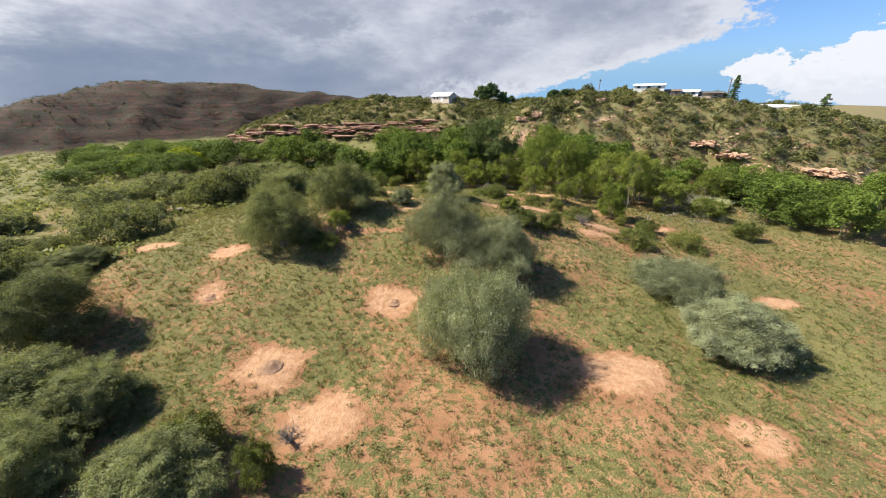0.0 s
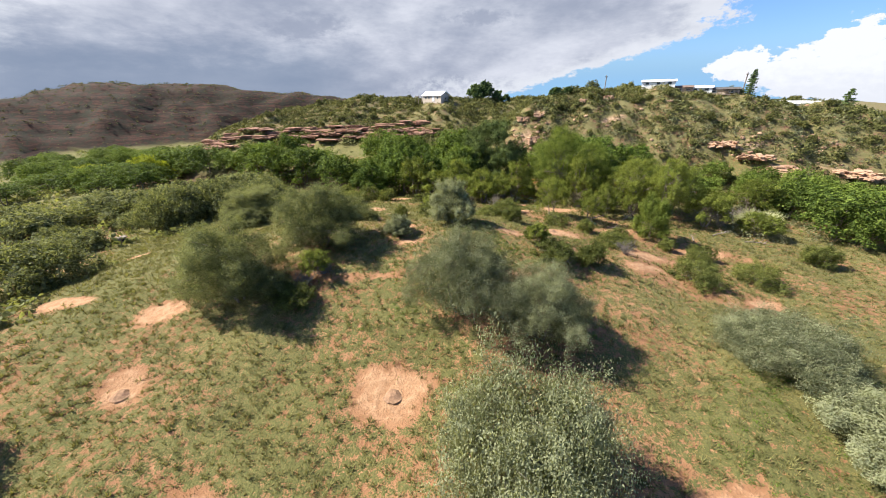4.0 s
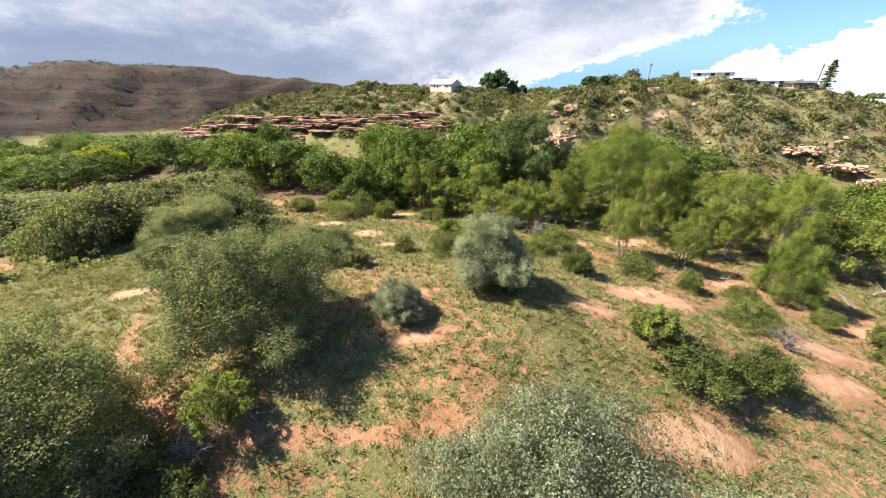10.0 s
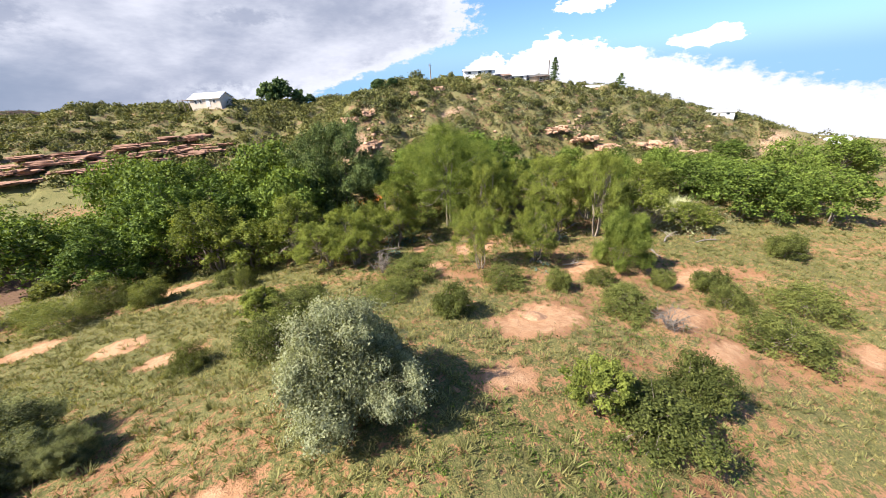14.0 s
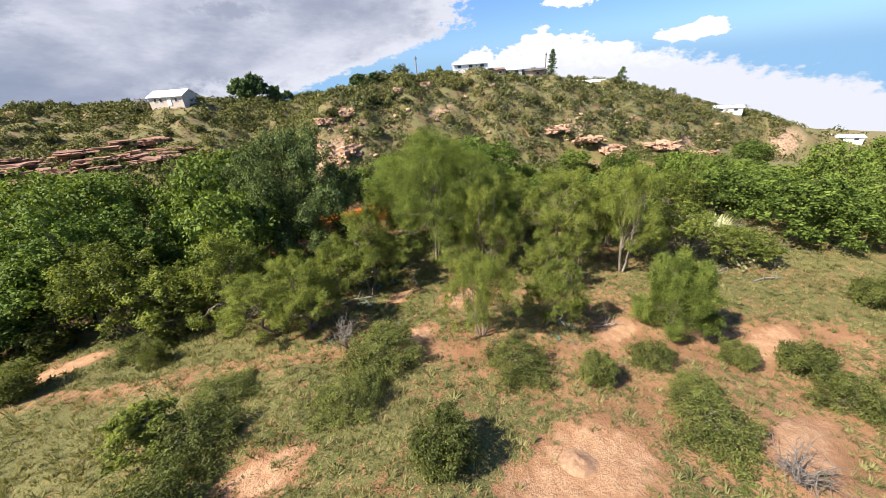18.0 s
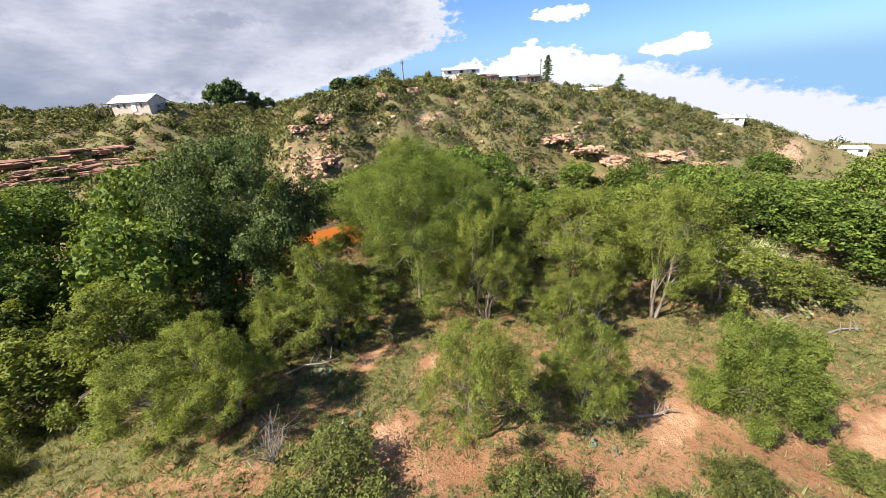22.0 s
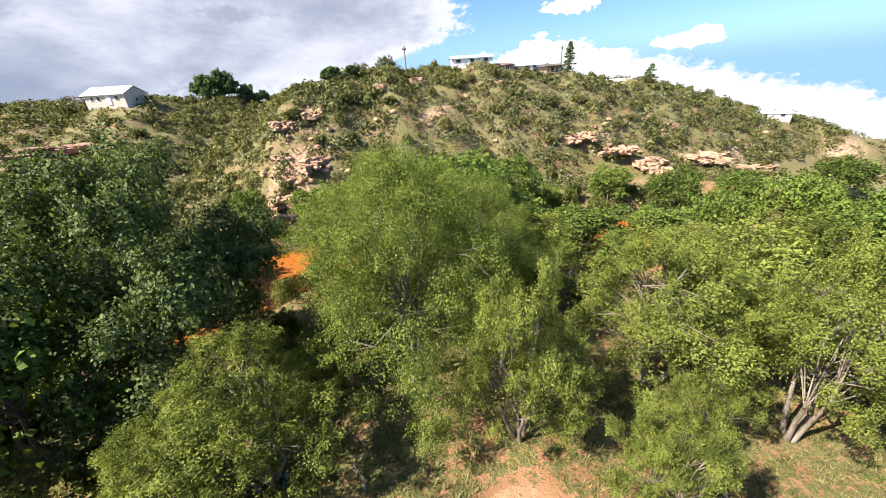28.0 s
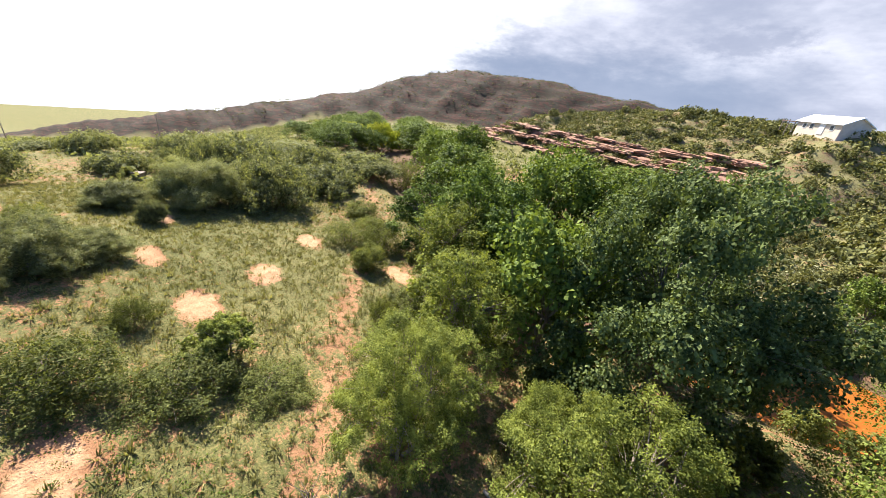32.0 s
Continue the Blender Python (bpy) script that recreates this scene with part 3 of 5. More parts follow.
KINDS = {
    "mesquite": dict(core=0.34, skirt=1.9, vase=0.22, fill=0.7, shoots=20, lobes=26, lobe=(0.11, 0.20), low=0.04, dome=0.62, stems=4, leaf=0.105, slim=0.55, mat="M", bark=BARK, stretch=0.9),
    "grey": dict(core=0.36, skirt=1.9, vase=0.34, fill=0.7, shoots=22, lobes=26, lobe=(0.11, 0.20), low=0.02, dome=0.58, stems=5, leaf=0.105, slim=0.55, mat="S", bark=PALE_BARK, stretch=0.95),
    "cottonwood": dict(core=0.06, skirt=0.9, vase=0.0, fill=0.55, shoots=18, lobes=44, lobe=(0.075, 0.155), low=0.10, dome=0.48, stems=2, leaf=0.19, slim=0.75, mat="C", bark=PALE_BARK, stretch=0.95),
    "willow": dict(core=0.03, skirt=0.9, vase=0.0, fill=0.38, shoots=16, lobes=40, lobe=(0.065, 0.14), low=0.20, dome=0.42, stems=4, leaf=0.15, slim=0.5, mat="W", bark=BARK, stretch=1.3),
    "shrub": dict(core=0.2, skirt=1.9, vase=0.14, fill=0.4, shoots=24, lobes=18, lobe=(0.08, 0.22), low=0.0, dome=0.55, stems=5, leaf=0.12, slim=0.5, mat="B", bark=BARK, stretch=1.05),
    "round": dict(core=0.3, skirt=1.9, vase=0.16, fill=0.7, shoots=20, lobes=30, lobe=(0.11, 0.20), low=0.03, dome=0.55, stems=2, leaf=0.07, slim=0.7, mat="C", bark=BARK, stretch=1.0),
}
LEAF = {"M": MESQUITE_LEAF, "S": SILVER_LEAF, "C": COTTON_LEAF, "W": WILLOW_LEAF, "B": SHRUB_LEAF, "D": DARK_LEAF, "Y": YELLOW_LEAF}


def grow(name, kind, tall, wide, count, seed, leaf_mat=None, leaf_size=None, label="", category="tree", lobes=0, twigs=2):
    """One tree or shrub with its foot at the origin: an Empty with a trunk (and limbs) and a crown of separate sprigs."""
    k = KINDS[kind]
    rng = np.random.default_rng(seed)
    root = tagged(new(name), label, category)
    R = wide / 2
    lobes = lobes or k["lobes"]
    centres, radii = [], []
    for i in range(lobes):
        a = i * 2.39996 + rng.uniform(-0.5, 0.5)
        rr = math.sqrt((i + 0.5) / lobes) * rng.uniform(0.62, 1.0)
        size = rng.uniform(*k["lobe"]) * wide * (1.1 - 0.3 * rr)
        size = min(size * (k["lobes"] / lobes) ** 0.4, 0.33 * tall)
        roof = tall * (1 - k["dome"] * rr ** 2.2) - size
        floor = tall * (k["low"] + k["vase"] * rr ** 2) + size * (0.6 if k["skirt"] < 1 else 0.25)
        lift = rng.uniform(0.0, 1.0) ** (0.45 if rr < 0.55 else k["skirt"])
        centres.append((rr * R * math.cos(a), rr * R * math.sin(a), max(floor, floor + (roof - floor) * lift)))
        radii.append(size)
    centres, radii = np.array(centres), np.array(radii)
    share = radii ** 2 / (radii ** 2).sum()
    places, normals, sizes = [], [], []
    size0 = leaf_size or k["leaf"]
    for c, r, s in zip(centres, radii, share):
        # shoots: each a tight tuft of leaves with gaps between
        shoots = max(9, k["shoots"])
        ways = rng.normal(size=(shoots, 3))
        ways /= np.linalg.norm(ways, axis=1)[:, None]
        ways[:, 2] = np.where(ways[:, 2] < -0.5, -ways[:, 2], ways[:, 2])
        reach = rng.uniform(0.74, 1.08, shoots) * np.where(rng.uniform(0, 1, shoots) < 0.09, rng.uniform(1.1, 1.5, shoots), 1.0)
        for m, grow_by in ((int(count * s) + 8, 1.0), (int(k["fill"] * count * s) + 4, 1.15)):
            if grow_by == 1.0:
                pick = rng.integers(0, shoots, m)
                v = ways[pick]
                p = c + r * (v * (reach[pick] + rng.uniform(-0.30, 0.16, m))[:, None] + rng.normal(size=(m, 3)) * 0.14) * (1, 1, k["stretch"])
            else:
                v = rng.normal(size=(m, 3))
                v /= np.linalg.norm(v, axis=1)[:, None]
                p = c + v * (r * rng.uniform(0.40, 0.74, m))[:, None] * (1, 1, k["stretch"])
            inside = (np.linalg.norm((p[:, None] - centres[None]) / (1, 1, k["stretch"]), axis=2) / radii[None]).min(1) < (0.58 if grow_by == 1.0 else 0.42)
            p, v = p[~inside], v[~inside]
            q = v * 0.6 + rng.normal(size=v.shape) * 0.55 + (0, 0, 0.3)
            places.append(p)
            normals.append(q / np.linalg.norm(q, axis=1)[:, None])
            sizes.append(np.full(len(p), size0 * grow_by))
    # inner leaves close the crown between its lobes
    m = int(k["core"] * count)
    a, rr = rng.uniform(0, 2 * math.pi, m), np.sqrt(rng.uniform(0, 1, m)) * 0.72
    foot = tall * (k["low"] + 1.5 * k["vase"] * rr ** 2)
    z = foot + (tall * 0.76 * (1 - k["dome"] * rr ** 2.2) - foot) * rng.uniform(0.0, 1, m) ** 0.8
    places.append(np.stack([rr * R * np.cos(a), rr * R * np.sin(a), z], 1))
    q = rng.normal(size=(m, 3)) + (0, 0, 0.4)
    normals.append(q / np.linalg.norm(q, axis=1)[:, None])
    sizes.append(np.full(m, size0 * 1.25))
    places, normals, sizes = np.concatenate(places), np.concatenate(normals), np.concatenate(sizes)
    # the crown fills its full width and height
    fit = np.array([R / np.percentile(np.hypot(places[:, 0], places[:, 1]), 96), 0, tall / np.percentile(places[:, 2], 99.5)])
    fit[1] = fit[0]
    places, centres, radii = places * fit, centres * fit, radii * fit[0]
    keep = places[:, 2] > 0.03
    verts, faces = sprigs(rng, places[keep], normals[keep], sizes[keep], k["slim"])
    wood = []
    stems = k["stems"]
    thick = 0.009 * tall + 0.02
    for s in range(stems):
        a = s * 2 * math.pi / stems + rng.uniform(-0.4, 0.4)
        spread = 0.22 * R if stems > 2 else 0.1 * R
        foot = np.array([0.06 * R * math.cos(a), 0.06 * R * math.sin(a), -0.15])
        fork = np.array([spread * math.cos(a), spread * math.sin(a), tall * rng.uniform(0.25, 0.4)])
        wood.append(tube([foot, (foot + fork) / 2 + rng.normal(size=3) * 0.03 * tall, fork], [thick * 1.3, thick, thick * 0.8], 6))
        mine = [i for i in range(len(centres)) if i % stems == s][::max(1, lobes // 22)]
        for i in mine:
            end = centres[i] + (0, 0, 0.3 * radii[i])
            mid = fork + (end - fork) * (0.38, 0.38, 0.62) + rng.normal(size=3) * 0.05 * tall
            wood.append(tube([fork, mid, end], [thick * 0.42, thick * 0.26, thick * 0.1], 4))
            for _ in range(twigs):
                tip = centres[i] + rng.normal(size=3) * radii[i] * 0.55
                wood.append(tube([mid, (mid + tip) / 2 + (0, 0, 0.04 * tall), tip], [thick * 0.3, thick * 0.18, thick * 0.06], 3))
    wv, wf = join(wood)
    link_mesh("trunk", wv, wf, k["bark"], root)
    link_mesh("crown", verts, faces, leaf_mat or LEAF[k["mat"]], root)
    return root


class Stock:
    """A few plants of one kind, set out again and again: each is grown when it is first wanted, the rest are copies."""

    def __init__(self, specs):
        self.specs, self.grown, self.count = specs, {}, 0

    def set_out(self, rows, group, seed):
        rng = random.Random(seed)
        for x, y, tall, wide in rows:
            fits = sorted(self.specs, key=lambda p: abs(math.log(wide / p[2])) + abs(math.log(tall / p[1])))
            spec = fits[0] if self.count % 3 or len(fits) == 1 else fits[1]
            grow_it, t0, w0 = spec
            self.count += 1
            turn = rng.uniform(0, 360)
            m = pose(x, y, float(height(x, y)) - 0.05, 0, 0, turn) @ Matrix.Diagonal((wide / w0, wide / w0, tall / t0, 1))
            if spec in self.grown:
                first = self.grown[spec]
                ob = copy_thing(first, m @ Matrix.Diagonal((*first.scale, 1)).inverted())
            else:
                ob = self.grown[spec] = grow_it()
                ob.matrix_basis = m
            tagged(ob, group=group)


def stock(name, kind, sizes, count, seed, label, leaf_mat=None, leaf_size=None, category="tree", lobes=0, twigs=2):
    return Stock([(functools.partial(grow, name, kind, t, w, count, seed + n, leaf_mat, leaf_size, label, category, lobes, twigs), t, w) for n, (t, w) in enumerate(sizes)])


mesquites = stock("mesquite_tree", "mesquite", [(5.6, 7.2), (4.6, 6.2), (6.2, 7.4), (4.2, 5.4)], 56000, 11, "rounded grey-green mesquite tree standing in weedy red earth", leaf_size=0.082)
far_mesquites = stock("mesquite_tree", "mesquite", [(4.2, 9.0), (4.8, 10.0), (3.4, 7.5)], 8000, 31, "low spreading grey-green mesquite among grass", leaf_size=0.23, twigs=1)
greys = stock("grey_bush", "grey", [(4.0, 4.6), (3.2, 6.5), (5.6, 7.6), (2.0, 3.0)], 62000, 51, "pale grey-green bush with small leaves on red earth", leaf_size=0.068, category="bush")
cottonwoods = stock("cottonwood_tree", "cottonwood", [(9.0, 8.4), (8.0, 9.5), (9.5, 7.6)], 12000, 71, "bright green cottonwood tree by the creek", leaf_size=0.20)
willows = stock("willow_tree", "willow", [(6.4, 5.4), (5.2, 4.6), (7.2, 5.6), (4.4, 3.6)], 10000, 91, "yellow-green willow with several pale stems near the creek")
shrubs = stock("green_shrub", "shrub", [(2.2, 3.6), (2.0, 2.6), (2.6, 4.4)], 8000, 111, "low green shrub on the weedy flat", leaf_size=0.09, category="bush")
yellows = stock("yellowing_cottonwood", "cottonwood", [(6.5, 8.6)], 5000, 131, "cottonwood with yellow-green leaves in the valley", YELLOW_LEAF, 0.32)
round_greens = stock("round_green_tree", "round", [(5.3, 4.6)], 56000, 141, "compact bright green round-crowned tree by the creek flat", BRIGHT_LEAF, 0.06)
dark_trees = stock("dark_cottonwood_tree", "cottonwood", [(11.4, 12.4)], 56000, 151, "big dark green cottonwood shading the creek bank", DARK_LEAF, 0.145)
hill_bushes = stock("hill_bush", "shrub", [(2.2, 3.2), (1.6, 2.4), (2.8, 3.0)], 800, 171, "dark green bush among the rocks of the hillside", HILL_LEAF, 0.23, "bush", 12, 0)
brushes = stock("creekside_bush", "shrub", [(2.2, 3.2), (1.8, 2.6)], 1500, 181, "green brush along the creek bank", SHRUB_LEAF, 0.20, "bush", 18, 0)

near_willows = stock("willow_tree", "willow", [(7.4, 5.6), (6.6, 5.2), (6.0, 6.0)], 46000, 191, "feathery yellow-green willow with pale leaning stems", leaf_size=0.072, lobes=52, twigs=2)
near_cottonwoods = stock("cottonwood_tree", "cottonwood", [(9.6, 7.6), (8.6, 8.4)], 90000, 195, "tall bright green cottonwood beside the creek clearing", BRIGHT_LEAF, 0.054, lobes=64, twigs=1)

far_cottonwoods = stock("cottonwood_tree", "cottonwood", [(8.0, 8.4), (7.2, 9.0), (8.4, 7.4)], 4400, 205, "green cottonwood in the creekside woods", GROVE_LEAF, leaf_size=0.27, lobes=30, twigs=0)

greys.set_out([(1.8, 18.0, 6.3, 7.0), (0.2, 28.1, 5.6, 7.3), (5.1, 26.5, 4.9, 6.0), (-4.3, 36.7, 1.7, 2.6), (0.3, 39.7, 4.0, 4.6), (19.3, 25.0, 3.1, 6.8), (19.3, 18.6, 3.5, 6.2)], "grey bushes", 201)
mesquites.set_out([(-14.8, 30.3, 5.5, 6.9), (-10.3, 35.7, 5.0, 7.4), (-12.0, 40.5, 2.5, 2.5), (-26.5, 19.4, 5.0, 7.8), (-22, 13.6, 3.2, 6), (-12.1, 9.6, 2.6, 5.0), (-18.3, 9.6, 3.2, 5.2), (-22.5, 47.2, 1.9, 4.1), (-23.7, 52.4, 4.0, 7.5), (-10.4, 45.0, 2.5, 4.6), (-11.9, 46.9, 1.6, 3.3), (-18.5, 49.3, 1.6, 1.9), (-8.0, 43.9, 1.2, 1.9), (-32.7, 28.4, 2.0, 5.2), (-18.9, 13.5, 2.6, 5)], "mesquites on the flat", 202)
shrubs.set_out([(-10.5, 29.3, 1.3, 3.0), (-11.6, 29.8, 1.3, 1.9), (-1.5, 47.0, 1.8, 4.0), (-5.1, 48.6, 1.3, 2.0), (-15.8, 65.0, 1.5, 3.3), (-8.3, 61.1, 1.9, 2.7), (-2.1, 59.0, 1.6, 1.7), (-35.5, 80.8, 4.2, 7.3), (-13.2, 61.9, 1.9, 4.7), (-19.5, 65.8, 1.6, 3.7), (11.2, 34.1, 2.0, 2.5), (15.6, 39.5, 1.4, 3.4), (18.3, 42.8, 1.2, 2.2), (-14.5, 44.4, 1.9, 3.5), (0.9, 52.7, 0.9, 3.3), (5.4, 48.4, 1.3, 3.2), (6.9, 43.9, 1.7, 2.4), (-0.1, 50.2, 1.4, 3.9), (-11.3, 63.9, 2.2, 3.9), (12.5, 46.1, 1.3, 3.4), (14.9, 43.5, 1.4, 1.8), (22.7, 37.0, 1.6, 2.8)], "low shrubs", 203)
shrubs.set_out([(22.0, 40.6, 1.2, 1.8), (7.8, 50.4, 1.6, 4.3), (17.4, 40.6, 1.1, 2.3), (24.1, 38.7, 1.6, 2.4), (-2.8, 61.7, 1.2, 3.9), (20.0, 33.8, 1.8, 4.4), (26.0, 34.2, 2.0, 4.3), (35.1, 37.8, 2.1, 3.0), (8.3, 34.1, 1.6, 3.3), (-11.7, 11.6, 1.9, 3.0), (-8.1, 10.3, 2.1, 1.8)], "low shrubs", 204)
willows.set_out([(-9.9, 31.8, 2.0, 2.3), (-1.5, 51.5, 2.1, 2.6), (-1.2, 63.3, 4.7, 5.9), (2.5, 60.7, 6.0, 5.2), (31.5, 47.9, 4.6, 5.0), (35.7, 45.0, 2.7, 4.6), (27.9, 62.0, 5.8, 6.3), (-3.8, 65.3, 6.3, 6.8), (30.8, 53.1, 6.7, 6.8), (41.6, 53.0, 4.7, 6.7), (7.1, 35.5, 2.0, 2.1)], "creekside willows", 205)
far_mesquites.set_out([(-35.6, 36.7, 4.1, 9.1), (-53.1, 53.3, 2.9, 9.2), (-47.5, 59.5, 3.9, 11.9), (-35.5, 58.1, 5.1, 10.9), (-29.6, 65.6, 3.3, 9.7), (-24.9, 58.4, 4.7, 8.9), (-36.2, 54.5, 4.9, 8.0), (-41.6, 46.4, 2.3, 6.7), (-38.7, 66.9, 3.5, 8.1), (-42.4, 34.8, 1.7, 4.3), (-67.5, 34.9, 1.3, 6.6), (-48.4, 35.5, 1.3, 4.3), (-47.6, 50.6, 1.9, 4.3), (-41.5, 55.5, 1.8, 5.5), (-36.2, 73.8, 3.0, 10.9), (-46.6, 67.1, 2.4, 9.0), (-58.1, 69.4, 1.7, 10.2), (-69.7, 65.3, 2.3, 7.8), (-37.8, 26.9, 3.3, 6.0), (-56.1, 42.4, 2.7, 6.8)], "mesquites of the western field", 206)
far_cottonwoods.set_out([(-41.3, 91.9, 7.8, 9.9), (-58.1, 78.0, 4.7, 8.2), (-8.7, 81.8, 10.2, 10.5), (-12.3, 88.7, 9.0, 10.2), (-36.3, 88.3, 8.7, 10.4), (-29.1, 86.1, 8.1, 11.2), (-19.0, 77.0, 7.6, 9.3), (-13.3, 78.0, 6.6, 6.8), (2.8, 80.4, 11.6, 11.1), (44.9, 50.6, 5.0, 7.1), (51.8, 50.1, 4.6, 7.4), (43.1, 43.6, 5.4, 7.0), (50.1, 41.2, 4.6, 6.2), (46.6, 37.7, 4.9, 5.4), (48.3, 48.8, 4.2, 7.3), (48.3, 45.5, 4.4, 6.2), (43.3, 40.7, 3.7, 4.6), (-70.8, 104.6, 6.1, 16.9), (-77.4, 101.1, 4.0, 13.4), (-86.9, 87.9, 3.5, 10.2), (-56.5, 98.2, 6.4, 13.0), (-85.7, 78.6, 4.2, 9.1)], "creekside cottonwoods", 207)
far_cottonwoods.set_out([(-14.6, 113.8, 4.9, 13.0), (14.8, 90.6, 4.7, 3.8), (21.9, 82.6, 4.2, 4.8)], "creekside cottonwoods", 208)
yellows.set_out([(-67.0, 93.1, 6.6, 8.6), (-77.2, 88.3, 4.1, 9.0)], "yellowing cottonwoods", 209)
dark_trees.set_out([(8.6, 67.1, 11.3, 10.6)], "dark cottonwood", 210)
near_cottonwoods.set_out([(17.4, 60.2, 10.4, 9.0), (23.3, 62.8, 8.4, 8.2), (19.2, 67.3, 8.7, 10.6)], "creekside cottonwoods", 211)
near_willows.set_out([(18.9, 55.3, 7.3, 4.4), (26.0, 54.1, 7.4, 7.4), (27.3, 49.6, 8.0, 5.3), (10.7, 59.2, 6.0, 6.0), (8.7, 59.9, 4.3, 3.8), (5.6, 55.6, 4.8, 4.2), (13.0, 49.2, 4.9, 3.9), (17.1, 47.7, 3.8, 3.5), (13.2, 62.1, 3.0, 3.3), (4.0, 57.4, 4.2, 5.6), (20.3, 51.0, 4.2, 3.4), (24.6, 51.8, 4.8, 3.1)], "creekside willows", 212)
round_greens.set_out([(22.2, 43.7, 4.9, 3.7)], "round green tree", 213)
cottonwoods.set_out([(25.1, 69.0, 8.8, 12.1), (-1.9, 68.3, 7.8, 7.1), (-6.2, 68.9, 8.3, 7.6), (35.9, 74.2, 8.9, 9.6), (20.9, 73.6, 7.3, 7.7), (-11.5, 67.9, 5.6, 6.4), (-7.7, 73.2, 8.7, 9.7)], "creekside cottonwoods", 214)


def wood_edge(count, seed, south, north, reach, apart, taken, gap=(8, 19.5, 63, 85)):
    """Places along both banks of the creek, kept apart from one another and from what stands there."""
    rng = random.Random(seed)
    rows = []
    for _ in range(count):
        x, y = rng.uniform(*reach), rng.uniform(40, 130)
        d, _ = along(np.array([x]), np.array([y]), CREEK)
        side = y - float(np.interp(x, [p[0] for p in CREEK], [p[1] for p in CREEK]))
        room = south if side < 0 else north
        if not room[0] < d[0] < room[1] or (gap[0] < x < gap[1] and gap[2] < y < gap[3]):
            continue
        if all(math.hypot(x - a, y - b) > apart for a, b in taken):
            taken.append((x, y))
            rows.append((x, y, rng.uniform(0.75, 1.15), rng.uniform(0.8, 1.15)))
    return rows


standing = [(o.location.x, o.location.y) for o in bpy.data.objects if o.type == "EMPTY" and o.parent is None]
west = wood_edge(1500, 501, (3.5, 16.0), (3.5, 9.0), (-110, 8), 4.4, standing)
far_cottonwoods.set_out([(x, y, (7.4 if x > -34 else 4.6) * t, 8.2 * w) for x, y, t, w in west if y > 54 + (12 - x) * 0.577 or x < -58], "creekside cottonwoods", 502)
east = wood_edge(1000, 503, (4.0, 11.0), (3.5, 7.0), (19, 75), 5.0, standing)
far_cottonwoods.set_out([(x, y, 5.4 * t, 6.4 * w) for x, y, t, w in east], "creekside cottonwoods", 504)
brush = wood_edge(1800, 505, (4.6, 17.0), (4.6, 9.0), (-50, 60), 2.4, standing, (11, 18, 77, 84))
brushes.set_out([(x, y, 2.0 * t, 2.8 * w) for x, y, t, w in brush if y > 54 + (12 - x) * 0.577 or x > 12], "creekside brush", 506)


HOUSES = [(0.5, 143.5, 5), (56.5, 103.5, 3.2), (61.5, 101.5, 3.2), (67.5, 98, 3.2), (72.5, 95, 3.2), (85, 93, 4), (114, 75.5, 5), (135, 56, 5)]


def near_house(x, y):
    """The kept clearings before the houses."""
    clear = np.zeros(np.shape(x), bool)
    for hx, hy, r in HOUSES:
        clear = clear | (np.hypot(x - hx, y - hy) < r)
    return clear


def hill_rows(count, seed, box, apart):
    rng = random.Random(seed)
    rows = []
    for _ in range(count):
        x, y = rng.uniform(box[0], box[1]), rng.uniform(box[2], box[3])
        _, _, hill, _, _ = land(np.array([x]), np.array([y]))
        if hill[0] > 0.2 and not near_house(x, y) and height(x, y) > -3.0 and all(math.hypot(x - r[0], y - r[1]) > apart for r in rows):
            rows.append((x, y, rng.uniform(0.7, 1.8), rng.uniform(1.4, 2.9)))
    return rows


hill_bushes.set_out(hill_rows(420, 511, (6, 118, 74, 116), 3.0), "bushes of the hillside", 512)
hill_bushes.set_out([(x, y, t * 1.3, w * 1.5) for x, y, t, w in hill_rows(330, 513, (-80, 55, 100, 172), 5.0)], "bushes of the hillside", 514)
# ---- scrub of the hillsides and weeds of the flat ----


def scatter(name, spots, size, per, mat, seed, label, category, squash=0.8, leaf=0.28, slim=0.6):
    """Many small clumps of sprigs in one mesh."""
    rng = np.random.default_rng(seed)
    spots = np.asarray(spots)
    k = len(spots)
    base = np.stack([spots[:, 0], spots[:, 1], height(spots[:, 0], spots[:, 1])], 1)
    r = size[0] + (size[1] - size[0]) * rng.uniform(0, 1, k) ** 2
    v = rng.normal(size=(k, per, 3))
    v /= np.linalg.norm(v, axis=2)[..., None]
    v[..., 2] = np.abs(v[..., 2]) * squash
    depth = rng.uniform(0.55, 1.05, (k, per, 1))
    p = base[:, None] + v * depth * r[:, None, None]
    q = v * 0.8 + rng.normal(size=v.shape) * 0.45
    q /= np.linalg.norm(q, axis=2)[..., None]
    sizes = np.repeat(r * leaf, per)
    verts, faces = sprigs(rng, p.reshape(-1, 3), q.reshape(-1, 3), sizes, slim, 0.1)
    ob = link_mesh(name, verts, faces, mat)
    return tagged(ob, label, category, kind="stuff")


def hill_spots(count, seed, box, least, clear=False):
    rng = np.random.default_rng(seed)
    x, y = rng.uniform(box[0], box[1], count), rng.uniform(box[2], box[3], count)
    _, _, hill, _, _ = land(x, y)
    clump = 0.5 + 0.5 * np.sin(0.21 * x + 1.3 * np.sin(0.13 * y)) * np.sin(0.19 * y + 0.8)
    keep = (hill > 0.12) & ~(near_house(x, y) & clear) & (height(x, y) > least) & (rng.uniform(0, 1, count) < 0.45 + 0.55 * clump)
    return np.stack([x[keep], y[keep]], 1)


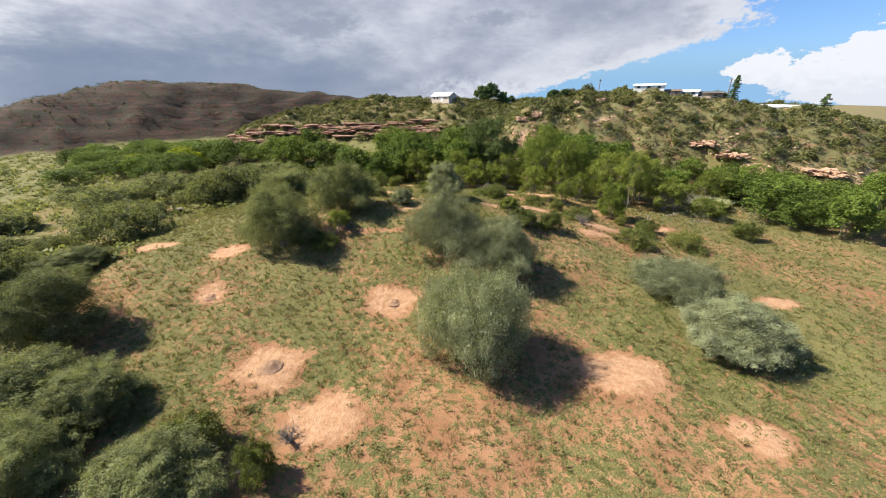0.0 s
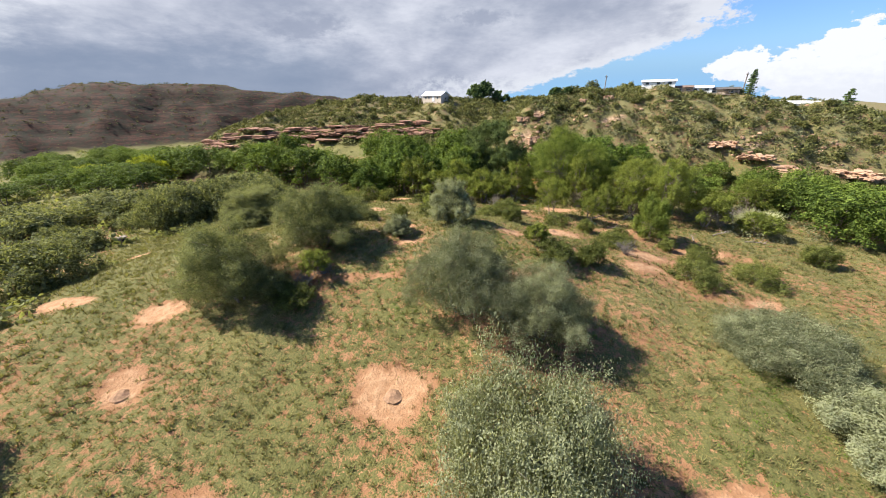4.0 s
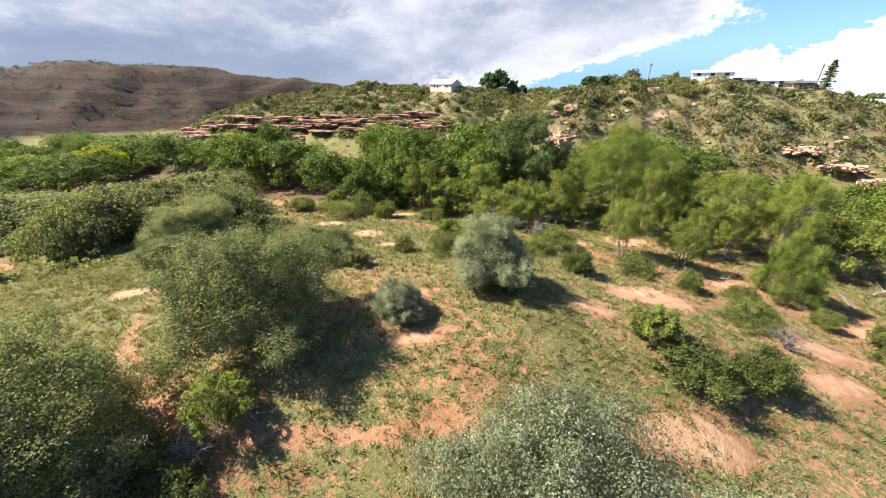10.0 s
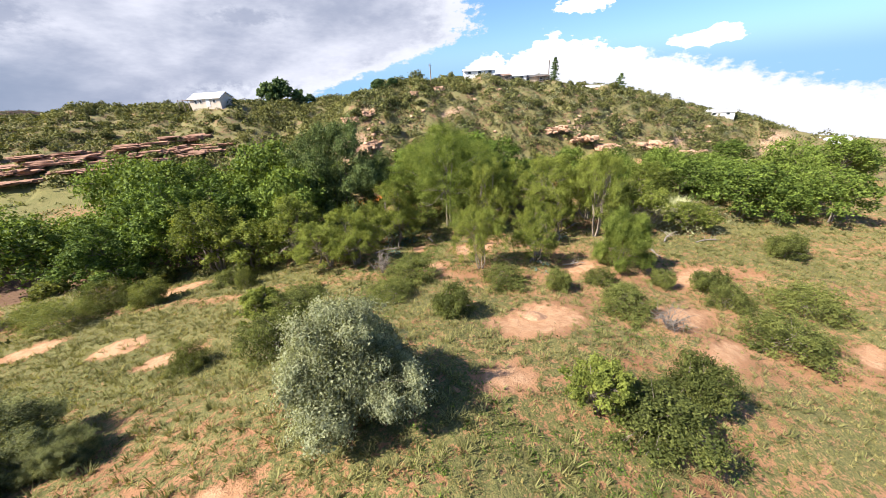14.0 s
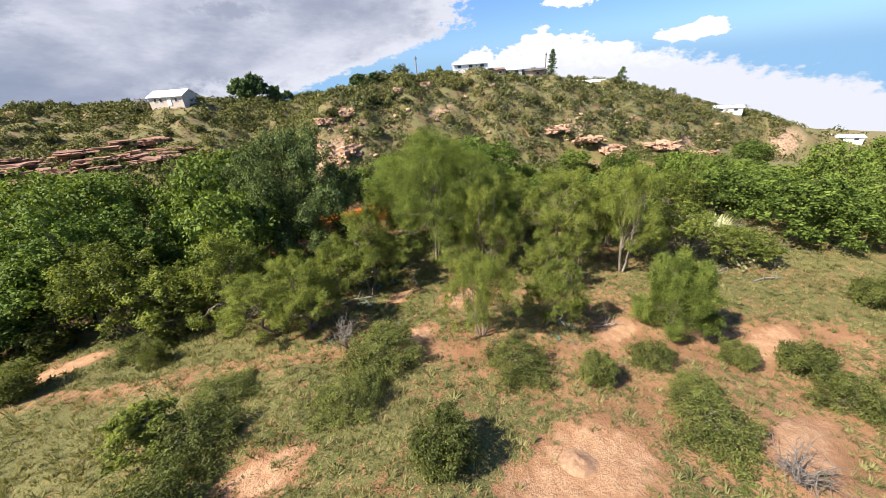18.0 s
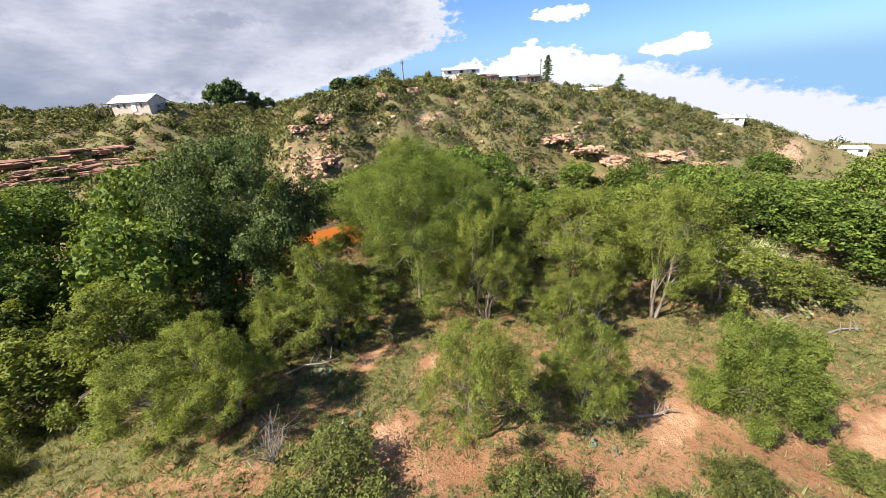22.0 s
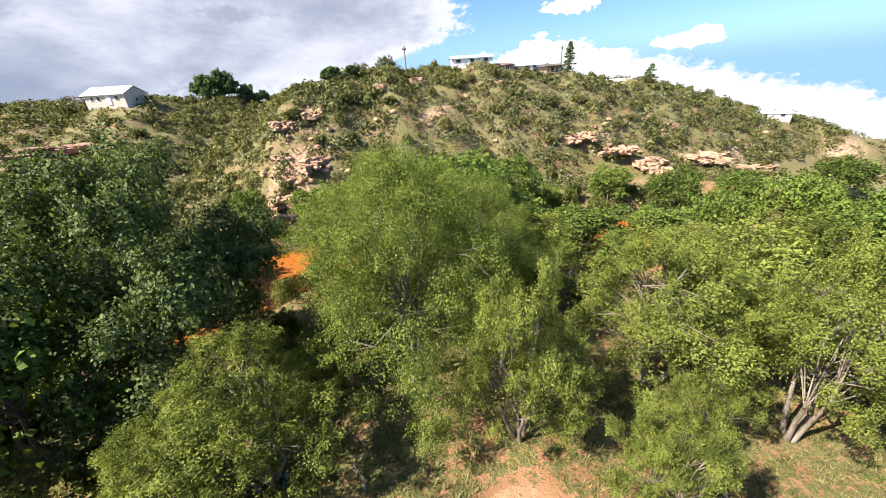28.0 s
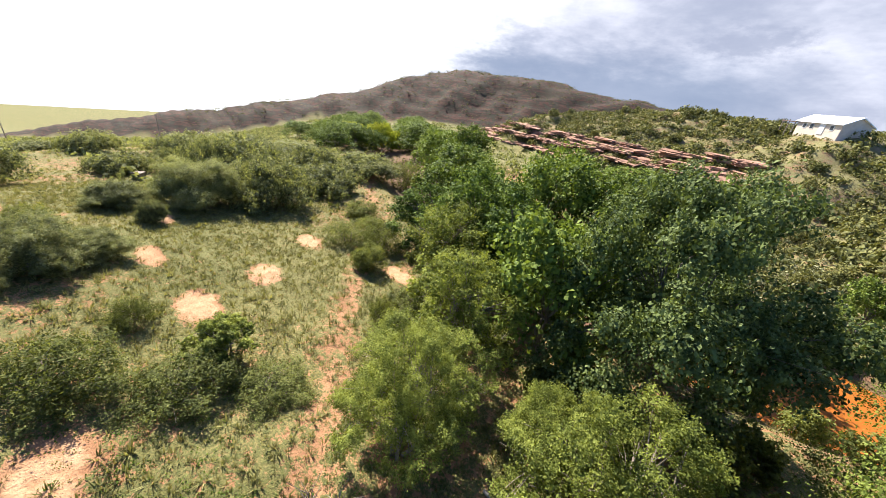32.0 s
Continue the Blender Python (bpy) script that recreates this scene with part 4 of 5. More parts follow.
scatter("hillside_scrub", hill_spots(15000, 5, (-4, 128, 64, 118), -3), (0.25, 0.8), 18, SCRUB_LEAF, 6, "dry olive scrub and grass clumps over the rocky hillside", "scrub", 0.8, 0.46, 0.5)
scatter("barn_hill_scrub", hill_spots(10000, 7, (-95, 60, 100, 176), 0.0), (0.35, 1.1), 20, SCRUB_LEAF, 8, "dark olive scrub over the hill below the barn", "scrub", 0.8, 0.5, 0.5)


scatter("eastern_scrub", hill_spots(6500, 13, (100, 290, -40, 110), -60), (0.6, 1.7), 24, SCRUB_LEAF, 14, "olive scrub over the falling eastern slopes", "scrub", 0.8, 0.5, 0.5)


scatter("hillside_bush_cover", hill_spots(5200, 15, (-4, 128, 64, 118), -3, True), (0.5, 1.5), 60, HILL_LEAF, 16, "dark green low bushes thick over the hillside", "scrub", 0.85, 0.34)
scatter("barn_hill_bush_cover", hill_spots(5200, 17, (-95, 60, 100, 176), 0.0, True), (0.7, 1.9), 56, HILL_LEAF, 18, "dark green low bushes over the barn hill", "scrub", 0.8, 0.38)


scatter("hillside_sage", hill_spots(4200, 19, (2, 128, 64, 118), -1, True), (0.4, 1.2), 52, SAGE_LEAF, 20, "pale grey-green sage bushes over the hillside", "scrub", 0.8, 0.34)


def mesa_spots(count, seed):
    rng = np.random.default_rng(seed)
    x, y = rng.uniform(-250, 0, count), rng.uniform(60, 300, count)
    d, _ = along(x, y, MESA)
    keep = rng.uniform(0, 1, count) < np.where(d < 7, 1.0, 0.4)
    return np.stack([x[keep], y[keep]], 1)


scatter("mesa_scrub", mesa_spots(34000, 9), (0.25, 0.85), 9, HILL_LEAF, 10, "dark juniper scrub along the rim of the far mesa", "scrub", leaf=0.6)


def weed_spots(count, seed, box, clumped=True):
    rng = np.random.default_rng(seed)
    x, y = rng.uniform(box[0], box[1], count), rng.uniform(box[2], box[3], count)
    cover, sand, hill, _, mud = land(x, y)
    odds = np.clip(cover * 1.25 - 0.12, 0.03, 1) * (1 - 0.9 * sand) * (hill < 0.4) * (1 - 0.6 * mud)
    edge = np.minimum(np.minimum(x - box[0], box[1] - x), np.minimum(y - box[2], box[3] - y))
    keep = rng.uniform(0, 1, count) < odds * smooth(0, 12, edge)
    return np.stack([x[keep], y[keep]], 1)


def tufts(name, spots, size, per, mat, seed, label, category, slim=0.16):
    """Grass tufts: thin blades leaning out from a root, in one mesh."""
    rng = np.random.default_rng(seed)
    k = len(spots)
    base = np.stack([spots[:, 0], spots[:, 1], height(spots[:, 0], spots[:, 1]) - 0.01], 1)
    r = (size[0] + (size[1] - size[0]) * rng.uniform(0, 1, k) ** 1.6)[:, None]
    a = rng.uniform(0, 2 * np.pi, (k, per))
    lean = rng.uniform(0.2, 1.0, (k, per))
    way = np.stack([np.cos(a) * lean, np.sin(a) * lean, 1.1 - 0.6 * lean], -1) * r[..., None] * rng.uniform(0.6, 1.1, (k, per, 1))
    side = np.stack([-np.sin(a), np.cos(a), 0 * a], -1) * r[..., None] * slim
    root = base[:, None] + np.stack([np.cos(a), np.sin(a), 0 * a], -1) * r[..., None] * 0.25
    verts = np.stack([root - side, root + side, root + way], 2).reshape(-1, 3)
    faces = np.arange(len(verts)).reshape(-1, 3)
    return tagged(link_mesh(name, verts, faces, mat), label, category, kind="stuff")


tufts("grass_tufts", weed_spots(76000, 21, (-46, 60, -4, 74)), (0.14, 0.36), 17, WEED_LEAF, 22, "grey-green grass tufts dotted over red earth", "grass", 0.06)
tufts("short_grass", weed_spots(90000, 27, (-42, 44, -3, 66)), (0.06, 0.18), 6, DRY_GRASS, 28, "short dry yellowish grass between the tufts", "grass", 0.16)


scatter("small_weeds", weed_spots(38000, 35, (-46, 60, -4, 74)), (0.09, 0.28), 11, DARK_WEED, 36, "small dark green weeds between grass tufts", "weeds", 0.9, 0.36, 0.45)


def patch_spots(count, seed, spots):
    """Places thick round a few centres."""
    rng = np.random.default_rng(seed)
    out = []
    for cx, cy, r in spots:
        n = int(count * r * r)
        a, d = rng.uniform(0, 2 * np.pi, n), np.sqrt(rng.uniform(0, 1, n)) * r
        x, y = cx + d * np.cos(a), cy + d * np.sin(a)
        keep = np.sin(1.3 * x + 0.6 * y) + np.sin(1.1 * y - 0.7 * x) > -0.55
        out.append(np.stack([x[keep], y[keep]], 1))
    return np.concatenate(out)


LEAFY = [(6, 52, 3.5), (9, 55, 3), (12, 56.5, 3), (3, 49, 3.5), (0, 30, 4.5), (5, 31, 4), (-5, 30, 3), (1, 34, 3), (9, 33, 3), (3, 37.5, 2.5), (12, 37, 3), (16, 20, 4.5), (20, 22, 4), (17, 14, 3.5), (3.5, 22.5, 3), (6, 28, 3), (24, 15, 3), (-2, 33, 2.5), (5, 34, 3), (-15, 13, 3), (15.5, 60, 3.5), (11, 57, 3), (21, 52.5, 2.5), (17, 50, 2.5), (12, 52, 2.5), (26, 45, 3)]
scatter("leafy_ground_cover", patch_spots(26, 29, LEAFY), (0.10, 0.22), 14, GREEN_WEED, 30, "bright green leafy weeds spreading over the ground", "weeds", 0.5, 0.36, 0.7)
scatter("blue_grey_weeds", patch_spots(5, 33, [(12, 60.5, 2.0), (10, 58, 1.6), (24.5, 51.5, 1.0), (16.8, 46.6, 1.2), (9, 52.5, 1.0), (7, 50.5, 1.0), (24, 53, 1.0)]), (0.25, 0.5), 16, BLUE_LEAF, 34, "broad blue-grey weeds near the clearing", "weeds", 0.6, 0.55, 0.6)
scatter("pale_brush", weed_spots(900, 37, (29, 52, 40, 66)), (0.4, 1.3), 90, SAGE_LEAF, 38, "pale grey-green brush on the open ground east of the creek clearing", "scrub", 0.8, 0.2)
tufts("field_weeds", weed_spots(30000, 23, (-100, 82, 28, 97)), (0.18, 0.46), 14, WEED_LEAF, 24, "taller grey-green weeds of the open field", "weeds", 0.055)


def field_spots(count, seed):
    rng = np.random.default_rng(seed)
    x, y = rng.uniform(-260, -30, count), rng.uniform(-40, 150, count)
    d, _ = along(x, y, CREEK)
    _, _, hill, mesa, _ = land(x, y)
    return np.stack([x, y], 1)[(d > 10) & (hill < 0.4) & (mesa < 0.4)]


scatter("field_brush", field_spots(4200, 25), (0.5, 2.0), 44, MESQUITE_LEAF, 26, "grey-green brush dotted over the western plain", "scrub", 0.75, 0.36)

# ---- creek ----


def creek_water():
    mat, n, bsdf, _ = material("muddy_orange_water", 0.4)
    place = n.add("ShaderNodeTexCoord").outputs["Object"]
    n.put(bsdf.inputs["Base Color"], n.mix(n.noise(place, 0.4), (0.25, 0.078, 0.013), (0.31, 0.102, 0.018)))
    n.put(bsdf.inputs["Normal"], n.add("ShaderNodeBump", Strength=0.08, Distance=0.03, Height=n.noise(place, 2.5)).outputs[0])
    bsdf.inputs["Specular IOR Level"].default_value = 0.06
    bm = bmesh.new()
    line = CREEK[5:10]
    left, right = [], []
    for i, (x, y, _) in enumerate(line):
        ax, ay, _ = line[max(i - 1, 0)]
        bx, by, _ = line[min(i + 1, len(line) - 1)]
        d = math.hypot(bx - ax, by - ay)
        nx, ny = -(by - ay) / d, (bx - ax) / d
        level = -2.45 if abs(x - 10) < 40 else -2.45 - 0.03 * (abs(x - 10) - 40)
        left.append(bm.verts.new((x + nx * 7.5, y + ny * 7.5, level)))
        right.append(bm.verts.new((x - nx * 7.5, y - ny * 7.5, level)))
    for i in range(len(line) - 1):
        bm.faces.new((left[i], left[i + 1], right[i + 1], right[i]))
    return tagged(part("creek_water", bm, mat), "muddy orange-brown creek water between dark banks", "water", kind="structure")


creek_water()


# ---- buildings on the hilltops ----


def box_mesh(sx, sy, sz, bevel=0.0, at=(0, 0, 0)):
    bm = bmesh.new()
    bmesh.ops.create_cube(bm, size=1.0)
    bmesh.ops.scale(bm, vec=(sx, sy, sz), verts=bm.verts)
    bmesh.ops.translate(bm, vec=(at[0], at[1], at[2] + sz / 2), verts=bm.verts)
    if bevel:
        bmesh.ops.bevel(bm, geom=list(bm.edges), offset=bevel, segments=1, affect="EDGES")
    return bm


def gable(sx, sy, rise, over, thick, z):
    """A pitched roof: ridge along x, with thickness and overhang."""
    bm = bmesh.new()
    hx, hy = sx / 2 + over, sy / 2 + over
    low = z - rise * over / (sy / 2)
    outline = [(-hy, low), (0, z + rise), (hy, low), (hy, low - thick), (0, z + rise - thick), (-hy, low - thick)]
    ends = [[bm.verts.new((x, y, h)) for y, h in outline] for x in (-hx, hx)]
    for i in range(6):
        j = (i + 1) % 6
        bm.faces.new((ends[0][i], ends[1][i], ends[1][j], ends[0][j]))
    for row, flip in ((ends[0], 1), (ends[1], -1)):
        for quad in ((0, 1, 4, 5), (1, 2, 3, 4)):
            bm.faces.new([row[i] for i in quad][::flip])
    bmesh.ops.recalc_face_normals(bm, faces=bm.faces)
    return bm


def gable_walls(sx, sy, z, rise):
    bm = bmesh.new()
    rows = []
    for x in (-sx / 2, sx / 2):
        rows.append([bm.verts.new((x, y, h)) for y, h in ((-sy / 2, -1.5), (sy / 2, -1.5), (sy / 2, z), (0, z + rise), (-sy / 2, z))])
    for i in range(5):
        j = (i + 1) % 5
        bm.faces.new((rows[0][i], rows[1][i], rows[1][j], rows[0][j]))
    bm.faces.new(rows[0])
    bm.faces.new(rows[1][::-1])
    bmesh.ops.recalc_face_normals(bm, faces=bm.faces)
    return bm


def window(parent, x, y, z, wide, tall, turn=0):
    w = part("window", box_mesh(wide + 0.16, 0.08, tall + 0.16, 0.01), WHITE_PAINT, parent)
    w.matrix_basis = pose(x, y, z, 0, 0, turn)
    g = part("pane", box_mesh(wide, 0.06, tall, 0, (0, -0.03, 0.08)), GLASS, w)
    return w


def place(ob, x, y, turn=0, lift=0.0):
    ob.matrix_basis = pose(x, y, float(height(x, y)) + lift, 0, 0, turn)
    return ob


def barn(x, y, turn):
    root = tagged(new("barn"), "cream barn with white metal roof on the hilltop", "building")
    part("wall", gable_walls(8.4, 5.2, 2.1, 1.2), WHITE_WALL, root)
    part("roof", gable(8.4, 5.2, 1.25, 0.35, 0.14, 2.14), ROOF_WHITE, root)
    lean = part("porch_roof", box_mesh(3.4, 4.6, 0.12, 0.02, (-5.9, -0.6, 1.7)), ROOF_BROWN, root)
    part("porch_wall", box_mesh(3.0, 0.14, 1.5, 0, (-6.1, 1.4, 0.0)), WHITE_WALL, root)
    for px in (-7.6, -6.2, -4.8):
        part("porch_post", box_mesh(0.14, 0.14, 3.2, 0.02, (px, -2.6, -1.1)), WOOD, root)
    part("door", box_mesh(1.0, 0.1, 2.0, 0.01, (0.8, -2.64, 0.0)), WHITE_PAINT, root)
    for wx in (-2.6, -1.2, 2.6):
        window(root, wx, -2.62, 0.8, 0.6, 0.7)
    return place(root, x, y, turn, -0.5)


def trailer(x, y, turn, long, wide, tall, wall, roof, porch, label, lift=-0.05):
    tall *= 0.72
    root = tagged(new("mobile_home"), label, "building", "mobile homes on the ridge")
    part("wall", gable_walls(long, wide, tall, 0.35), wall, root)
    part("roof", gable(long, wide, 0.4, 0.25, 0.12, tall + 0.03), roof, root)
    part("skirting", box_mesh(long - 0.1, wide - 0.1, 1.6, 0, (0, 0, -1.7)), TAN_WALL, root)
    k = max(2, int(long / 2.4))
    for i in range(k):
        window(root, -long / 2 + (i + 0.5) * long / k, -wide / 2 - 0.02, tall - 0.85, 0.8, 0.5)
    if porch:
        deck = part("deck", box_mesh(long * 0.5, 2.2, 0.16, 0.02, (long * 0.22, -wide / 2 - 1.15, -0.1)), WOOD, root)
        part("porch_roof", box_mesh(long * 0.5, 2.4, 0.12, 0.02, (long * 0.22, -wide / 2 - 1.2, tall - 0.1)), ROOF_BROWN, root)
        for i in range(5):
            px = long * (-0.02 + 0.12 * i)
            part("porch_post", box_mesh(0.1, 0.1, tall + 1.5, 0.01, (px, -wide / 2 - 2.2, -1.6)), WOOD, root)
        part("railing", box_mesh(long * 0.5, 0.06, 0.08, 0.01, (long * 0.22, -wide / 2 - 2.2, 0.85)), WOOD, root)
    return place(root, x, y, turn, lift)


barn(1.0, 148.5, -38)
trailer(57.5, 105.8, -32, 7.4, 3.2, 2.0, WHITE_PAINT, ROOF_WHITE, False, "white mobile home with flat pale roof on the ridge")
trailer(63.0, 103.6, -32, 3.6, 3.0, 1.7, TAN_WALL, ROOF_BROWN, True, "brown mobile home with open porch on the ridge")
trailer(66.6, 102.4, -36, 4.6, 3.0, 1.5, WHITE_PAINT, ROOF_WHITE, False, "white mobile home half hidden by the ridge")
trailer(70.4, 100.2, -36, 6.6, 3.4, 1.7, TAN_WALL, ROOF_DARK, True, "tan house with dark roof and deck on the ridge")
trailer(85.0, 95.5, -40, 9.0, 3.0, 1.1, WHITE_PAINT, ROOF_WHITE, False, "long white mobile home along the ridge")


trailer(116.0, 77.0, -58, 9.0, 4.0, 1.3, WHITE_PAINT, ROOF_WHITE, False, "long white ranch house on the falling ridge", -0.5)
trailer(137.0, 57.0, -66, 8.0, 4.0, 1.2, WHITE_PAINT, ROOF_WHITE, False, "white ranch house far along the ridge", -0.5)


def pole(x, y, tall, arm):
    root = tagged(new("utility_pole"), "weathered wooden utility pole on the ridge", "pole", "utility poles")
    v, f = tube([(0, 0, -0.4), (0, 0, tall * 0.5), (0.02, 0, tall)], [0.13, 0.12, 0.10], 8)
    link_mesh("shaft", v, f, WOOD, root)
    part("crossarm", box_mesh(arm, 0.09, 0.11, 0.01, (0, 0, tall - 0.5)), WOOD, root)
    for s in (-0.42, 0.42):
        part("insulator", box_mesh(0.08, 0.08, 0.16, 0.02, (s * arm, 0, tall - 0.39)), GLASS, root)
    return place(root, x, y, 20)


pole(43.5, 105.5, 4.2, 0.9)
pole(75.0, 99.5, 5.0, 0.9)


def conifer(name, tall, wide, seed, label, x, y, slim=0.3, layers=13, gap=1.0):
    rng = np.random.default_rng(seed)
    root = tagged(new(name), label, "tree")
    v, f = tube([(0, 0, -0.2), (0, 0, tall * 0.5), (0, 0, tall)], [0.03 * tall, 0.02 * tall, 0.004 * tall], 6)
    link_mesh("trunk", v, f, BARK, root)
    spots, normals = [], []
    for i in range(layers):
        s = (i + 0.5) / layers
        z = tall * (0.10 + 0.88 * s)
        r = wide / 2 * (1 - s) ** 0.8 * rng.uniform(0.75, 1.1) + 0.12
        for b in range(7):
            a = rng.uniform(0, 2 * math.pi)
            for t in np.linspace(0.15, 1, 9):
                for _ in range(3):
                    spots.append((r * t * math.cos(a) + rng.normal() * 0.10, r * t * math.sin(a) + rng.normal() * 0.10, z - 0.12 * r * t + rng.normal() * 0.07))
                    normals.append((math.cos(a) * 0.4, math.sin(a) * 0.4, 0.8))
    normals = np.array(normals) + rng.normal(size=(len(normals), 3)) * 0.4
    normals /= np.linalg.norm(normals, axis=1)[:, None]
    v, f = sprigs(rng, np.array(spots), normals, 0.42, slim)
    link_mesh("crown", v, f, PINE_LEAF, root)
    return place(root, x, y)


conifer("ridge_pine", 6.4, 3.2, 61, "dark green pine standing beside the ridge houses", 75.5, 98.0)
conifer("cone_tree", 4.6, 3.8, 62, "dark conical tree on the ridge", 93.0, 91.0, layers=9)
hill_pines = stock("broad_pine", "cottonwood", [(6.0, 6.0), (5.0, 5.5)], 5000, 161, "broad dark green pine on the hilltop", PINE_LEAF, 0.32)
hill_pines.set_out([(17.5, 163.0, 7.0, 7.0), (21.5, 165.0, 7.6, 7.6), (27.0, 166.0, 4.6, 5.0), (31.0, 168.0, 3.4, 3.4), (31.8, 108.0, 2.4, 3.6), (35.0, 107.5, 1.9, 2.4)], "hilltop pines", 301)


# ---- rock ledges ----


def ledge(name, x, y, turn, long, deep, thick, seed, mat, label, layers=3, lift=0.0, slab=1.7, tilt=8):
    """A stack of broken sandstone slabs, each a rock of its own."""
    rng = np.random.default_rng(seed)
    root = tagged(new(name), label, "rock", "sandstone ledges")
    z = 0.0
    for k in range(layers):
        at = -long / 2
        while at < long / 2:
            w = rng.uniform(0.4, 1.6) * thick * slab
            bm = bmesh.new()
            bmesh.ops.create_cube(bm, size=1.0)
            bmesh.ops.subdivide_edges(bm, edges=list(bm.edges), cuts=2, use_grid_fill=True)
            for v in bm.verts:
                n = v.co.normalized()
                v.co = v.co * 0.8 + n * 0.1 + Vector(rng.normal(size=3) * 0.07)
            h = thick * rng.uniform(0.7, 1.2)
            bmesh.ops.scale(bm, vec=(w * 1.1, deep * rng.uniform(0.7, 1.2), h * 1.25), verts=bm.verts)
            rock = part("slab", bm, mat, root)
            rock.matrix_basis = pose(at + w / 2, (layers - k) * -0.25 * deep * 0.5 + rng.normal() * 0.35 * deep, z + h / 2 - 0.2 * thick, rng.normal() * tilt, rng.normal() * tilt * 0.4, rng.normal() * tilt * 2)
            at += w * rng.uniform(0.8, 1.5)
        z += thick * 0.8
    return place(root, x, y, turn, lift)


LEDGES = [(22.5, 94.5, 25, 3.0, 1.4, 0.7), (18.5, 94.0, 15, 3.6, 1.6, 0.6), (18.6, 91.0, 10, 4.0, 1.6, 0.55), (21.5, 100.5, 20, 3.0, 1.2, 0.45), (25.5, 100.5, -10, 2.4, 1.2, 0.45), (60.7, 84.2, -35, 5.0, 1.6, 0.5), (64.5, 80.0, -40, 5.0, 1.6, 0.5), (68.2, 77.0, -35, 4.2, 1.8, 0.6), (67.3, 74.4, -50, 2.4, 1.4, 0.6), (80.0, 74.0, -30, 6.0, 1.8, 0.6), (86.0, 68.6, -35, 5.0, 1.8, 0.6), (36.5, 101.0, -10, 1.8, 1.0, 0.4), (42.6, 101.5, -15, 1.8, 1.0, 0.4)]
for i, (x, y, turn, long, deep, thick) in enumerate(LEDGES):
    ledge("rock_ledge", x, y, turn, long * 0.9, deep, thick * 0.62, 400 + i, ROCK, "broken pale red sandstone ledge on the scrubby hillside", 4, -0.2, 2.6)


def boulder(seed):
    """One weathered sandstone block, its foot a little under the origin."""
    rng = np.random.default_rng(seed)
    bm = bmesh.new()
    bmesh.ops.create_icosphere(bm, subdivisions=2, radius=0.5)
    cuts = [Vector(rng.normal(size=3)).normalized() for _ in range(9)]
    for v in bm.verts:
        for c in cuts:
            reach = v.co.dot(c)
            if reach > 0.33:
                v.co -= c * (reach - 0.33)
        v.co += Vector(rng.normal(size=3) * 0.02)
    bmesh.ops.scale(bm, vec=(1.5, 1.1, 0.8), verts=bm.verts)
    ob = part("boulder", bm, ROCK)
    return tagged(ob, "weathered pale red sandstone boulder in hillside scrub", "rock", "hillside boulders")


def boulders(count, seed, box):
    rng = random.Random(seed)
    stones = [boulder(seed + i) for i in range(5)]
    used = 0
    while used < count:
        x, y = rng.uniform(box[0], box[1]), rng.uniform(box[2], box[3])
        _, _, hill, _, _ = land(np.array([x]), np.array([y]))
        if hill[0] < 0.3:
            continue
        s = 0.28 + 0.8 * rng.random() ** 2.5
        m = pose(x, y, float(height(x, y)) + 0.12 * s, rng.uniform(-15, 15), rng.uniform(-15, 15), rng.uniform(0, 360)) @ Matrix.Scale(s, 4)
        if used < 5:
            stones[used].matrix_basis = m
        else:
            copy_thing(stones[used % 5], m @ Matrix.Diagonal((*stones[used % 5].scale, 1)).inverted())
        used += 1


boulders(100, 471, (8, 100, 76, 106))
boulders(95, 481, (16.5, 27, 91, 102))
boulders(50, 491, (58, 82, 73, 84))
boulders(45, 495, (80, 104, 68, 76))
for row, (drop, high) in enumerate(((0.0, 4), (4.6, 3), (8.4, 2))):
    for i in range(10):
        f = i / 9
        ledge("rock_ledge", -79 + 72 * f + 2.5 * row, 142.8 - 10.5 * f + math.sin(i * 2.1 + row) - drop, -8 + 5 * math.sin(i * 1.7), 8.6, 2.2, 0.36, 430 + i + 20 * row, DARK_ROCK, "long red sandstone band across the hill below the barn", high, slab=8.0, tilt=2.5)


# ---- dead wood ----


def dead_branch(x, y, long, turn, seed):
    rng = np.random.default_rng(seed)
    root = tagged(new("fallen_branch"), "bleached grey fallen branch on weedy ground", "branch", "fallen branches")
    r = 0.012 * long + 0.02
    spine = [(0, 0, 0.05), (long * 0.35, rng.normal() * 0.1, 0.14), (long * 0.7, rng.normal() * 0.2, 0.20), (long, rng.normal() * 0.3, 0.10)]
    v, f = tube(spine, [r * 1.5, r * 1.2, r * 0.8, r * 0.3], 6)
    link_mesh("limb", v, f, DEAD_WOOD, root)
    for i in range(4):
        s = rng.uniform(0.25, 0.9)
        a = np.array([long * s, 0.0, 0.16])
        b = a + np.array([rng.uniform(0.1, 0.35), rng.choice([-1, 1]) * rng.uniform(0.2, 0.5), rng.uniform(0.05, 0.35)]) * long * 0.7
        v, f = tube([a, (a + b) / 2 + (0, 0, 0.05), b], [r * 0.7, r * 0.45, r * 0.12], 5)
        link_mesh("twig", v, f, DEAD_WOOD, root)
    return place(root, x, y, turn)


